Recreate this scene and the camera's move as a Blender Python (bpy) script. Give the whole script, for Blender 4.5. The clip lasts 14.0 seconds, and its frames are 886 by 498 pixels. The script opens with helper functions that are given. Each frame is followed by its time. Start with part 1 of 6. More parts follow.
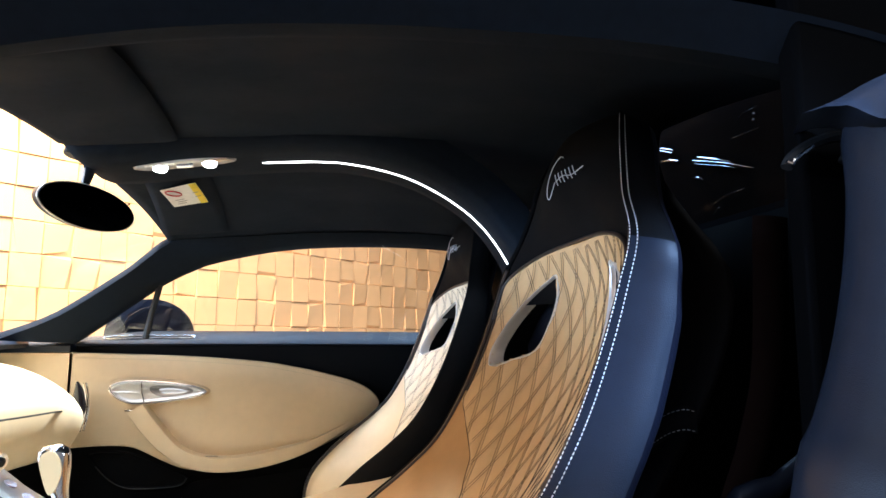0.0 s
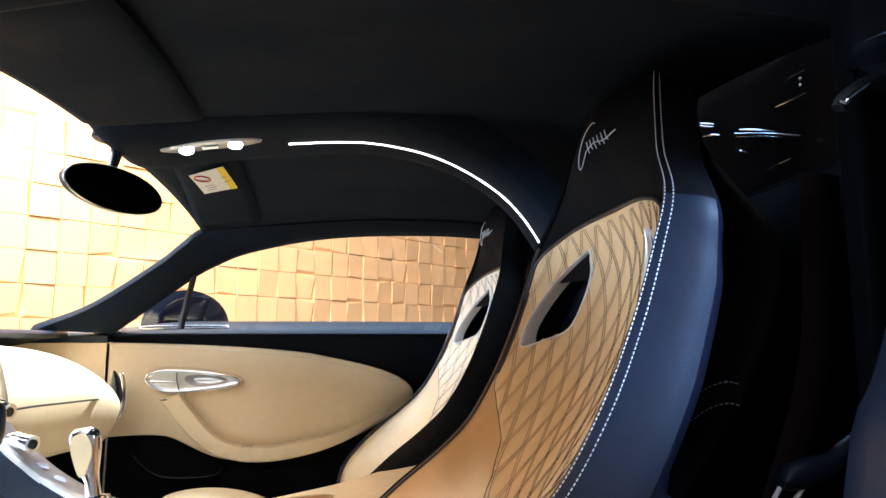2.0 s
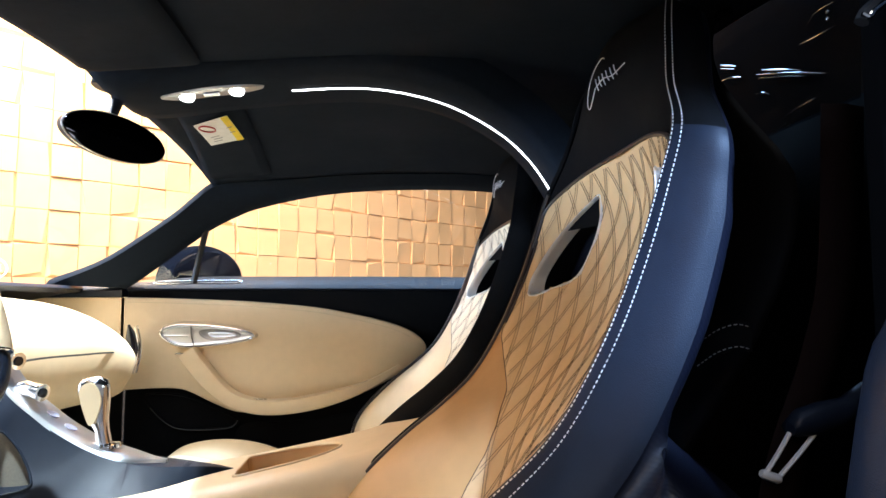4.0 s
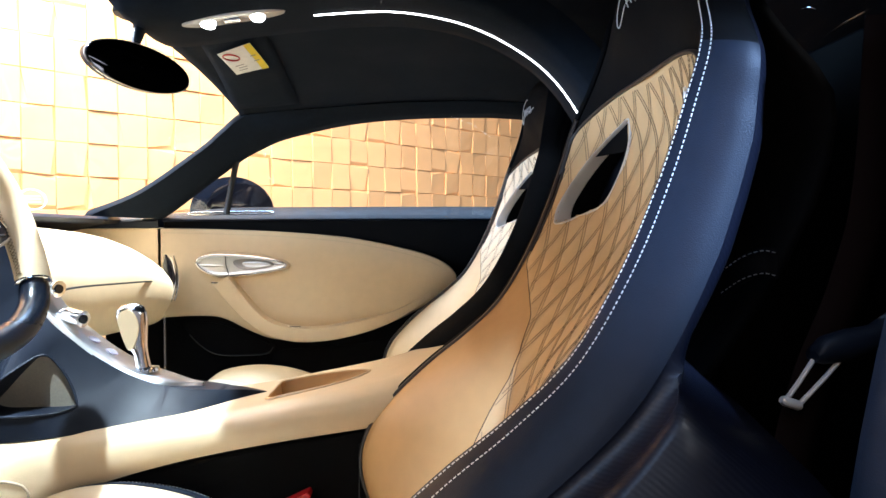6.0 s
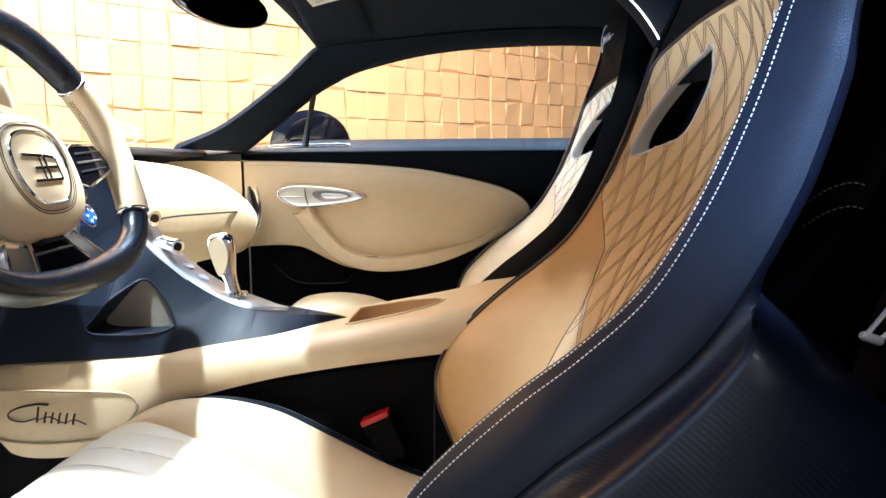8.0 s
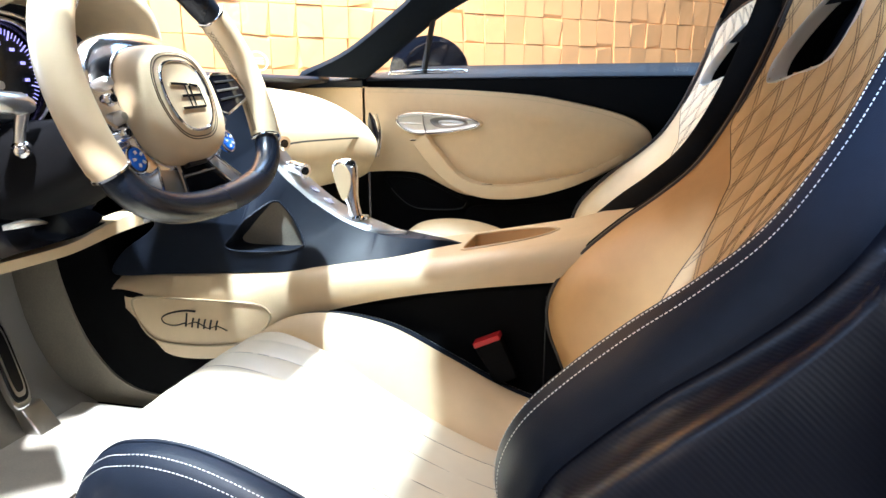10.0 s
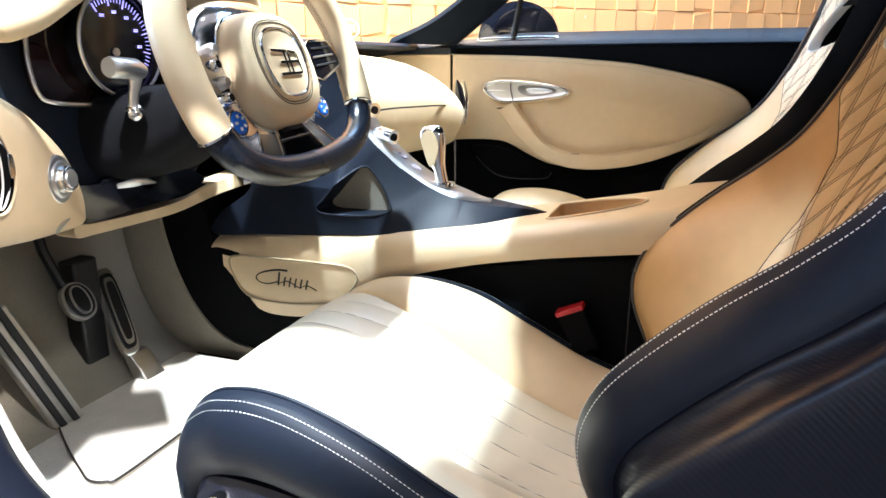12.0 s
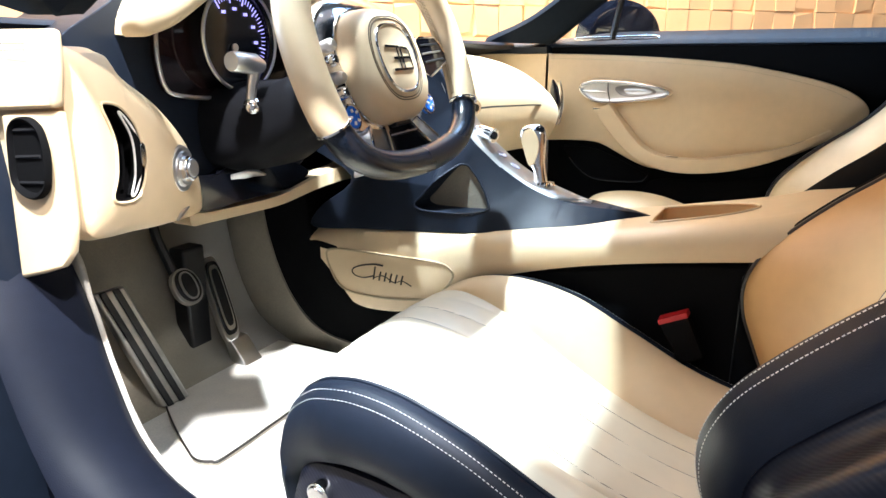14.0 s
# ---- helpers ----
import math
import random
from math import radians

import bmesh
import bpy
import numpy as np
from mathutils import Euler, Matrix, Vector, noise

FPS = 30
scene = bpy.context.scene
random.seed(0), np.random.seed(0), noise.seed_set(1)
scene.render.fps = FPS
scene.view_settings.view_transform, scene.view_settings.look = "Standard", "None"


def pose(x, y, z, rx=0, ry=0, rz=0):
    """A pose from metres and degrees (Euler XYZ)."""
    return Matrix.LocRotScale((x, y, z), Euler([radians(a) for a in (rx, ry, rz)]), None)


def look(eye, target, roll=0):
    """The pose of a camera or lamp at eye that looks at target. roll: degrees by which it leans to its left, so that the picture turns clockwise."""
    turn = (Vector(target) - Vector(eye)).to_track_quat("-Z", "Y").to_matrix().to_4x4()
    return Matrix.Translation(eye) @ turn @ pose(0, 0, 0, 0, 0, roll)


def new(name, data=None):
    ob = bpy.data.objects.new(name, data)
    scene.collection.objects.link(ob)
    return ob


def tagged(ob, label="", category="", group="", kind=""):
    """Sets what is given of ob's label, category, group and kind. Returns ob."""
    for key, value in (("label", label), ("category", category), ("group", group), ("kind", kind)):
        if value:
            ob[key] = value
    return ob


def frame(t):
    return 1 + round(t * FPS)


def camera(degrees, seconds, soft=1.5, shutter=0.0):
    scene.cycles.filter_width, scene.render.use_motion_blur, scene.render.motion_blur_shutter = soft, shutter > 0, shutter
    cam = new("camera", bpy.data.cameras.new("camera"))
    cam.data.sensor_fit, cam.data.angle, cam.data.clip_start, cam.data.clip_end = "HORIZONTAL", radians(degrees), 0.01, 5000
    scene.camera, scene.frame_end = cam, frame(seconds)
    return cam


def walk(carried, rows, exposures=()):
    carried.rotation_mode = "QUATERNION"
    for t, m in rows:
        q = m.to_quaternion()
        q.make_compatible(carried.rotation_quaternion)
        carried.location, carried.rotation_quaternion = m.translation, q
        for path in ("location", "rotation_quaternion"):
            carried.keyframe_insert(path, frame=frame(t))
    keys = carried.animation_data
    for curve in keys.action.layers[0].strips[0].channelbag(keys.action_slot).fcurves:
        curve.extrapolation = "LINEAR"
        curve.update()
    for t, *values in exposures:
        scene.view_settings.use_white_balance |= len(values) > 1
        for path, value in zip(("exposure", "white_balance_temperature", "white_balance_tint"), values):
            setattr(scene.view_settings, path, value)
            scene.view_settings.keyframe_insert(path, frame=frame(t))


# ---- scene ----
cam = camera(66.0, 14.0)
PATH = [
    (0, (0.123, -0.027, 0.847), (0.479, 1.923, 1.109), 0.3),
    (0.5, (0.128, -0.015, 0.836), (0.453, 1.941, 1.099), 0.2),
    (1, (0.132, -0.006, 0.829), (0.427, 1.954, 1.091), 0.1),
    (1.5, (0.137, 0.001, 0.823), (0.405, 1.965, 1.086), 0.1),
    (2, (0.146, 0.009, 0.816), (0.388, 1.976, 1.08), 0.1),
    (4.5, (0.181, 0.041, 0.795), (0.344, 2.031, 0.899), -0.0),
    (5, (0.187, 0.044, 0.794), (0.329, 2.039, 0.846), -0.1),
    (5.5, (0.188, 0.043, 0.794), (0.3, 2.04, 0.797), -0.1),
    (6, (0.191, 0.042, 0.793), (0.266, 2.04, 0.746), -0.1),
    (6.5, (0.191, 0.04, 0.793), (0.222, 2.038, 0.698), -0.1),
    (7, (0.191, 0.037, 0.792), (0.164, 2.031, 0.645), -0.2),
    (7.5, (0.192, 0.033, 0.792), (0.112, 2.022, 0.597), -0.2),
    (8, (0.19, 0.027, 0.793), (0.051, 2.007, 0.549), -0.2),
    (8.5, (0.188, 0.022, 0.795), (-0.038, 1.987, 0.504), -0.3),
    (9, (0.187, 0.017, 0.796), (-0.131, 1.962, 0.453), -0.3),
    (11.5, (0.19, 0.0, 0.797), (-0.428, 1.823, 0.253), -0.2),
    (12, (0.184, -0.003, 0.795), (-0.492, 1.801, 0.258), -0.2),
    (12.5, (0.182, -0.006, 0.797), (-0.541, 1.779, 0.258), -0.1),
    (13, (0.171, -0.01, 0.795), (-0.602, 1.755, 0.258), 0.0),
    (13.5, (0.159, -0.013, 0.794), (-0.662, 1.73, 0.257), 0.2),
    (14, (0.142, -0.015, 0.789), (-0.73, 1.704, 0.255), 0.2),
]
walk(cam, [(t, look(eye, target, roll)) for t, eye, target, roll in PATH])
# world, room light and exposure
world = bpy.data.worlds.new("world")
scene.world = world
world.use_nodes = True
world.node_tree.nodes["Background"].inputs[0].default_value = (0.75, 0.85, 1.0, 1)
world.node_tree.nodes["Background"].inputs[1].default_value = 0.15


def area(name, eye, target, sx, sy, watts, color=(1, 1, 1)):
    d = bpy.data.lights.new(name, "AREA")
    d.shape, d.size, d.size_y, d.energy, d.color = "RECTANGLE", sx, sy, watts, color
    ob = new(name, d)
    ob.matrix_world = look(eye, target)
    return tagged(ob, "bright " + name.replace("_", " ") + " of the showroom", "lamp", "", "structure")


def spot(name, eye, target, watts, cone, color=(1, 1, 1), radius=0.04, blend=0.25):
    d = bpy.data.lights.new(name, "SPOT")
    d.energy, d.spot_size, d.spot_blend, d.shadow_soft_size, d.color = watts, radians(cone), blend, radius, color
    ob = new(name, d)
    ob.matrix_world = look(eye, target)
    return tagged(ob, "small unseen ceiling spotlight aimed at the car", "lamp", "", "structure")


COOL = (0.86, 0.93, 1.0)
area("ceiling_light", (-1.7, 1.4, 3.6), (-1.5, 1.4, 0), 1.6, 2.4, 84, (1.0, 0.95, 0.86))
area("ceiling_light", (-0.2, 3.5, 3.7), (-0.2, 3.5, 0), 4.5, 0.9, 300, (0.36, 0.62, 1.0))
area("ceiling_light", (2.2, -1.0, 3.5), (-0.3, 0.8, 0.4), 0.40, 0.22, 60, (0.90, 0.95, 1.0))
# narrow spotlight added to brighten the driver's dashboard lobe
spot("aimed_spotlight", (2.2, -1.0, 3.4), (-0.62, 0.41, 0.70), 1100, 6, (1.0, 0.95, 0.94), radius=0.05, blend=0.5)
spot("aimed_spotlight", (0.6, -0.75, 3.5), (-0.56, 0.68, 0.45), 2350, 15, (0.90, 0.95, 1.0), radius=0.06, blend=0.3)
# narrow blue spotlight added only to light seat shoulder and middle post
spot("aimed_spotlight", (1.15, -2.0, 3.2), (0.48, 0.41, 0.98), 3000, 4.4, (0.36, 0.58, 1.0), radius=0.05, blend=1.0)
area("ceiling_light", (-0.7, -1.3, 3.6), (0.2, 0.5, 0.8), 1.6, 0.9, 28, (0.38, 0.60, 1.0))
# weak cool fill added behind the door opening, with no lamp body
area("added_cool_fill", (2.05, -1.42, 1.70), (-0.3, 0.9, 0.6), 0.35, 0.6, 12, COOL)
area("ceiling_light", (-2.2, -3.5, 3.6), (0.4, 0.6, 0.9), 3.2, 2.0, 80, (1.0, 0.80, 0.66))
# unseen blue area lamp added ahead of the car to tint post and shoulder
area("added_blue_fill", (-6.0, -0.45, 1.5), (0.4, 0.45, 0.95), 1.6, 0.8, 560, (0.44, 0.66, 1.0))
spot("aimed_spotlight", (-3.6, 2.0, 3.5), (-0.60, 1.5, 0.78), 240, 16, (1, 0.97, 0.94))
spot("aimed_spotlight", (0.15, 1.45, 3.6), (-0.50, 1.50, 0.7), 2600, 29, (0.78, 0.90, 1.0), radius=0.06, blend=0.3)
spot("aimed_spotlight", (-0.9, 0.35, 3.6), (-0.38, 1.10, 0.5), 1500, 21, (0.68, 0.86, 1.0), radius=0.05, blend=0.3)
area("wall_washer", (-3.2, 2.4, 3.5), (-4.0, 4.0, 1.4), 2.6, 0.3, 225, (1.0, 0.87, 0.68))
area("wall_washer", (-1.7, 3.6, 3.4), (0.3, 6.4, 1.2), 1.2, 0.5, 270, (1.0, 0.74, 0.47))




# materials
def mat(name, color, rough=0.5, metal=0.0, var=0.12, scale=60.0, bump=0.1, bscale=700.0, pattern="noise", coat=0.0, sheen=0.0, spec=0.5, dark=None):
    """A principled surface with variation at two scales and a fine relief."""
    m = bpy.data.materials.new(name)
    m.use_nodes = True
    nt, b = m.node_tree, m.node_tree.nodes["Principled BSDF"]
    tc = nt.nodes.new("ShaderNodeTexCoord")
    big, small = nt.nodes.new("ShaderNodeTexNoise"), nt.nodes.new("ShaderNodeTexNoise")
    big.inputs["Scale"].default_value, big.inputs["Detail"].default_value = scale / 12, 4
    small.inputs["Scale"].default_value, small.inputs["Detail"].default_value = scale, 3
    add = nt.nodes.new("ShaderNodeMath")
    add.operation = "ADD"
    ramp = nt.nodes.new("ShaderNodeMapRange")
    ramp.inputs[1].default_value, ramp.inputs[2].default_value = 0.6, 1.4
    ramp.inputs[3].default_value, ramp.inputs[4].default_value = 1 - var, 1 + var
    mul = nt.nodes.new("ShaderNodeVectorMath")
    mul.operation = "MULTIPLY"
    mul.inputs[0].default_value = color
    link = nt.links.new
    for n in (big, small):
        link(tc.outputs["Object"], n.inputs["Vector"])
    link(big.outputs[0], add.inputs[0])
    link(small.outputs[0], add.inputs[1])
    link(add.outputs[0], ramp.inputs[0])
    link(ramp.outputs[0], mul.inputs[1])
    link(mul.outputs[0], b.inputs["Base Color"])
    rr = nt.nodes.new("ShaderNodeMapRange")
    rr.inputs[1].default_value, rr.inputs[2].default_value = 0.3, 0.7
    rr.inputs[3].default_value, rr.inputs[4].default_value = max(0.02, rough * 0.85), min(1, rough * 1.15)
    link(big.outputs[0], rr.inputs[0])
    link(rr.outputs[0], b.inputs["Roughness"])
    b.inputs["Metallic"].default_value = metal
    b.inputs["Coat Weight"].default_value = coat
    b.inputs["Coat Roughness"].default_value = 0.08
    b.inputs["Sheen Weight"].default_value = sheen
    b.inputs["Specular IOR Level"].default_value = spec
    if bump:
        tex = nt.nodes.new("ShaderNodeTexVoronoi" if pattern == "grain" else "ShaderNodeTexNoise")
        tex.inputs["Scale"].default_value = bscale
        link(tc.outputs["Object"], tex.inputs["Vector"])
        bn = nt.nodes.new("ShaderNodeBump")
        bn.inputs["Strength"].default_value, bn.inputs["Distance"].default_value = bump, 0.0006
        link(tex.outputs[0], bn.inputs["Height"])
        link(bn.outputs[0], b.inputs["Normal"])
    return m


def carbon_mat(name):
    """Woven carbon fibre: two crossing sets of fine diagonal bands."""
    m = mat(name, (0.0035, 0.0045, 0.011), 0.5, coat=0.3, bump=0, spec=0.25)
    m.node_tree.nodes["Principled BSDF"].inputs["Coat Roughness"].default_value = 0.3
    nt, b = m.node_tree, m.node_tree.nodes["Principled BSDF"]
    tc = nt.nodes.new("ShaderNodeTexCoord")
    wave = nt.nodes.new("ShaderNodeTexWave")
    wave.bands_direction = "DIAGONAL"
    wave.inputs["Scale"].default_value, wave.inputs["Distortion"].default_value = 95, 0.3
    nt.links.new(tc.outputs["Object"], wave.inputs["Vector"])
    mr = nt.nodes.new("ShaderNodeMapRange")
    mr.inputs[3].default_value, mr.inputs[4].default_value = 0.38, 0.6
    nt.links.new(wave.outputs["Fac"], mr.inputs[0])
    nt.links.new(mr.outputs[0], b.inputs["Roughness"])
    bn = nt.nodes.new("ShaderNodeBump")
    bn.inputs["Strength"].default_value, bn.inputs["Distance"].default_value = 0.25, 0.0006
    nt.links.new(wave.outputs["Fac"], bn.inputs["Height"])
    nt.links.new(bn.outputs[0], b.inputs["Normal"])
    return m


def glass_mat(name, tint=(1, 1, 1), gloss=0.05):
    """A thin pane: clear, with a weak mirror on it."""
    m = bpy.data.materials.new(name)
    m.use_nodes = True
    nt = m.node_tree
    nt.nodes.remove(nt.nodes["Principled BSDF"])
    clear, shine, mix = (nt.nodes.new("ShaderNode" + k) for k in ("BsdfTransparent", "BsdfGlossy", "MixShader"))
    clear.inputs[0].default_value, shine.inputs["Roughness"].default_value, mix.inputs[0].default_value = (*tint, 1), 0.0, gloss
    nt.links.new(clear.outputs[0], mix.inputs[1])
    nt.links.new(shine.outputs[0], mix.inputs[2])
    nt.links.new(mix.outputs[0], nt.nodes["Material Output"].inputs["Surface"])
    return m


def glow_mat(name, color, strength):
    m = bpy.data.materials.new(name)
    m.use_nodes = True
    b = m.node_tree.nodes["Principled BSDF"]
    b.inputs["Emission Color"].default_value, b.inputs["Emission Strength"].default_value = (*color, 1), strength
    return m


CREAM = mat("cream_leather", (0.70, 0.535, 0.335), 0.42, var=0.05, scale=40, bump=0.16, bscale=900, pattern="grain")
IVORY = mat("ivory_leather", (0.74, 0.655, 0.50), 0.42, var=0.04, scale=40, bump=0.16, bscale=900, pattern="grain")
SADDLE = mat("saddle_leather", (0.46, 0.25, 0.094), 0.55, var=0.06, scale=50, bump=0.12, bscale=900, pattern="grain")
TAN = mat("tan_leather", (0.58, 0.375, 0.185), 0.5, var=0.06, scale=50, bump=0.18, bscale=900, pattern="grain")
NAVY = mat("navy_leather", (0.0080, 0.0115, 0.0200), 0.45, var=0.15, scale=50, bump=0.2, bscale=1000, pattern="grain", spec=0.16)
SLATE = mat("dark_suede_lining", (0.0082, 0.0118, 0.0180), 0.9, var=0.2, scale=90, bump=0.35, bscale=1500, spec=0.08)
BLACK = mat("black_suede", (0.003, 0.003, 0.0034), 0.9, var=0.2, scale=90, bump=0.35, bscale=1500, spec=0.08)
PLASTIC = mat("black_plastic", (0.005, 0.005, 0.006), 0.5, var=0.1, scale=80, bump=0.15, bscale=1200)
GLOSS = mat("gloss_black", (0.004, 0.004, 0.006), 0.08, var=0.1, bump=0)
BROWN = mat("dark_brown_piping", (0.022, 0.013, 0.010), 0.5, bump=0.1)
THREAD = mat("white_thread", (0.75, 0.74, 0.70), 0.7, bump=0)
DTHREAD = mat("brown_thread", (0.075, 0.045, 0.026), 0.7, bump=0)
CHROME = mat("polished_aluminium", (0.82, 0.82, 0.83), 0.12, 1.0, var=0.04, bump=0.02, bscale=300)
SATIN = mat("satin_aluminium", (0.70, 0.69, 0.68), 0.32, 1.0, var=0.05, bump=0.04, bscale=500)
SPOKE = mat("cast_aluminium", (0.74, 0.75, 0.78), 0.14, metal=1.0, var=0.06, scale=30, bump=0.5, bscale=45)
# satin metal paled and half diffuse, so bright reflections sit in its colour
SLOT = mat("brightened_satin_metal", (0.80, 0.76, 0.72), 0.38, metal=0.3, var=0.05, bump=0.04, bscale=500)
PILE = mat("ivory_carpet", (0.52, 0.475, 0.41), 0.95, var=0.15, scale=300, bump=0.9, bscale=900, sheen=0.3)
# the ivory carpet again, with the footwell's shade put into its colour
SHADED_CARPET = mat("shaded_ivory_carpet", (0.23, 0.198, 0.150), 0.95, var=0.15, scale=300, bump=0.9, bscale=900, sheen=0.3)
CARBON = carbon_mat("carbon_fibre")
GLASS = glass_mat("clear_glass")
RED = mat("red_plastic", (0.42, 0.006, 0.010), 0.4, bump=0)
YELLOW = mat("yellow_print", (0.75, 0.55, 0.02), 0.5, bump=0)
PAPER = mat("white_label", (0.72, 0.70, 0.66), 0.5, bump=0)
INK = mat("black_ink", (0.015, 0.012, 0.01), 0.5, bump=0)
BLUE = mat("blue_button", (0.01, 0.12, 0.55), 0.25, bump=0, coat=0.5)
SILVERINK = mat("silver_thread", (0.70, 0.70, 0.70), 0.4, bump=0)
LIT = glow_mat("lit_strip", (0.92, 0.95, 1.0), 9.0)
LAMP = glow_mat("lit_lamp", (0.95, 0.97, 1.0), 14.0)
DIAL = glow_mat("lit_dial_marks", (0.36, 0.33, 1.0), 1.5)
BODY = mat("dark_blue_paint", (0.006, 0.008, 0.016), 0.2, var=0.05, bump=0, coat=1.0)


# building tools
ORIGIN = {}


def catmull(pts, n):
    """n points along a smooth curve through pts (any dimension)."""
    p = np.array(pts, float)
    p = np.vstack([2 * p[0] - p[1], p, 2 * p[-1] - p[-2]])
    out = []
    for q in np.linspace(0, len(p) - 3 - 1e-9, n):
        i, t = int(q), q - int(q)
        a, b, c, d = p[i : i + 4]
        out.append(0.5 * (2 * b + (c - a) * t + (2 * a - 5 * b + 4 * c - d) * t * t + (3 * b - a - 3 * c + d) * t**3))
    return np.array(out)


def ring(pts, n):
    """n points along a smooth closed curve through pts."""
    p = np.array(pts, float)
    q = np.vstack([p[-1], p, p[0], p[1]])
    out = []
    for s in np.linspace(0, len(p), n, endpoint=False):
        i, t = int(s), s - int(s)
        a, b, c, d = q[i : i + 4]
        out.append(0.5 * (2 * b + (c - a) * t + (2 * a - 5 * b + 4 * c - d) * t * t + (3 * b - a - 3 * c + d) * t**3))
    return np.array(out)


def smooth(a, b, x):
    t = min(1.0, max(0.0, (x - a) / (b - a))) if b != a else float(x > b)
    return t * t * (3 - 2 * t)


def thing(name, at, label, category, group="", kind=""):
    ob = new(name)
    ob.location = at
    ORIGIN[ob.name] = Vector(at)
    return tagged(ob, label, category, group, kind)


def part(name, bm, material, parent=None, label="", solid=0.0, bevel=0.0, angle=38, subsurf=0, kind=""):
    """Links a bmesh, given in world metres, as one mesh object under a thing or a part."""
    at = ORIGIN.get(parent.name, Vector()) if parent else Vector()
    bmesh.ops.recalc_face_normals(bm, faces=bm.faces)
    for v in bm.verts:
        v.co -= at
    me = bpy.data.meshes.new(name)
    bm.to_mesh(me)
    bm.free()
    me.materials.append(material)
    me.shade_smooth()
    me.set_sharp_from_angle(angle=radians(angle))
    ob = new(name, me)
    if parent:
        ob.parent = parent
    ORIGIN[ob.name] = at
    if solid:
        s = ob.modifiers.new("thickness", "SOLIDIFY")
        s.thickness, s.offset = solid, 0
    if bevel:
        b = ob.modifiers.new("rounding", "BEVEL")
        b.width, b.segments, b.limit_method, b.angle_limit = bevel, 3, "ANGLE", radians(40)
    if subsurf:
        s = ob.modifiers.new("smoothing", "SUBSURF")
        s.levels = s.render_levels = subsurf
    return tagged(ob, label, "", "", kind)


def structure(name, bm, material, label, category, **more):
    ob = part(name, bm, material, None, label, kind="structure", **more)
    ob["category"] = category
    return ob


def grid(rows, wrap=False, keep=None):
    """A sheet through rows of points; keep(i, j) leaves faces out."""
    bm = bmesh.new()
    vs = [[bm.verts.new(Vector(p)) for p in row] for row in rows]
    for i in range(len(vs) - 1):
        m = len(vs[i])
        for j in range(m if wrap else m - 1):
            if keep is None or keep(i, j):
                bm.faces.new((vs[i][j], vs[i][(j + 1) % m], vs[i + 1][(j + 1) % m], vs[i + 1][j]))
    if keep:
        bmesh.ops.delete(bm, geom=[v for v in bm.verts if not v.link_faces], context="VERTS")
    return bm


def lofted(rows):
    """A closed body through rings of points, capped at both ends."""
    bm = grid(rows, wrap=True)
    bm.verts.ensure_lookup_table()
    m = len(rows[0])
    bm.faces.new([bm.verts[j] for j in range(m)])
    bm.faces.new([bm.verts[len(bm.verts) - m + j] for j in range(m)])
    return bm


def tube(pts, r, n=8, closed=False, squash=1.0):
    """A round bar along points; r may be one radius or a list."""
    p = [Vector(q) for q in pts]
    m = len(p)
    rad = r if isinstance(r, (list, tuple, np.ndarray)) else [r] * m
    rows, nor = [], None
    for i in range(m):
        d = (p[(i + 1) % m] - p[i - 1]) if closed else (p[min(i + 1, m - 1)] - p[max(i - 1, 0)])
        d.normalize()
        if nor is None:
            nor = d.orthogonal().normalized()
        nor = (nor - d * nor.dot(d)).normalized()
        bi = d.cross(nor)
        rows.append([p[i] + rad[i] * (math.cos(a) * nor + squash * math.sin(a) * bi) for a in [2 * math.pi * k / n for k in range(n)]])
    if closed:
        rows.append(rows[0])
        bm = grid(rows, wrap=True)
        bmesh.ops.remove_doubles(bm, verts=bm.verts, dist=1e-6)
        return bm
    return lofted(rows)


def box(x0, x1, y0, y1, z0, z1):
    bm = bmesh.new()
    bmesh.ops.create_cube(bm, size=1)
    for v in bm.verts:
        v.co = Vector(((x0 + x1) / 2 + v.co.x * (x1 - x0), (y0 + y1) / 2 + v.co.y * (y1 - y0), (z0 + z1) / 2 + v.co.z * (z1 - z0)))
    return bm


def slab(outline, put, depth, holes=()):
    """A plate from a flat outline: put(a, b, d) gives the world point at depth d (0 to depth)."""
    bm = bmesh.new()
    edges = []
    for loop in (outline, *holes):
        vs = [bm.verts.new((a, b, 0)) for a, b in loop]
        edges += [bm.edges.new((vs[i - 1], vs[i])) for i in range(len(vs))]
    bmesh.ops.triangle_fill(bm, use_beauty=True, use_dissolve=False, edges=edges)
    geom = bmesh.ops.extrude_face_region(bm, geom=list(bm.faces))["geom"]
    for g in geom:
        if isinstance(g, bmesh.types.BMVert):
            g.co.z = 1
    for v in bm.verts:
        v.co = Vector(put(v.co.x, v.co.y, v.co.z * depth))
    return bm


def disc(centre, axis, r, depth, n=24, r2=None):
    """A round plug along axis, from centre."""
    d = Vector(axis).normalized()
    u = d.orthogonal().normalized()
    w, c = d.cross(u), Vector(centre)
    rows = [[c + d * h + q * (math.cos(a) * u + math.sin(a) * w) for a in [2 * math.pi * k / n for k in range(n)]] for h, q in ((0, r), (depth, r if r2 is None else r2))]
    return lofted(rows)


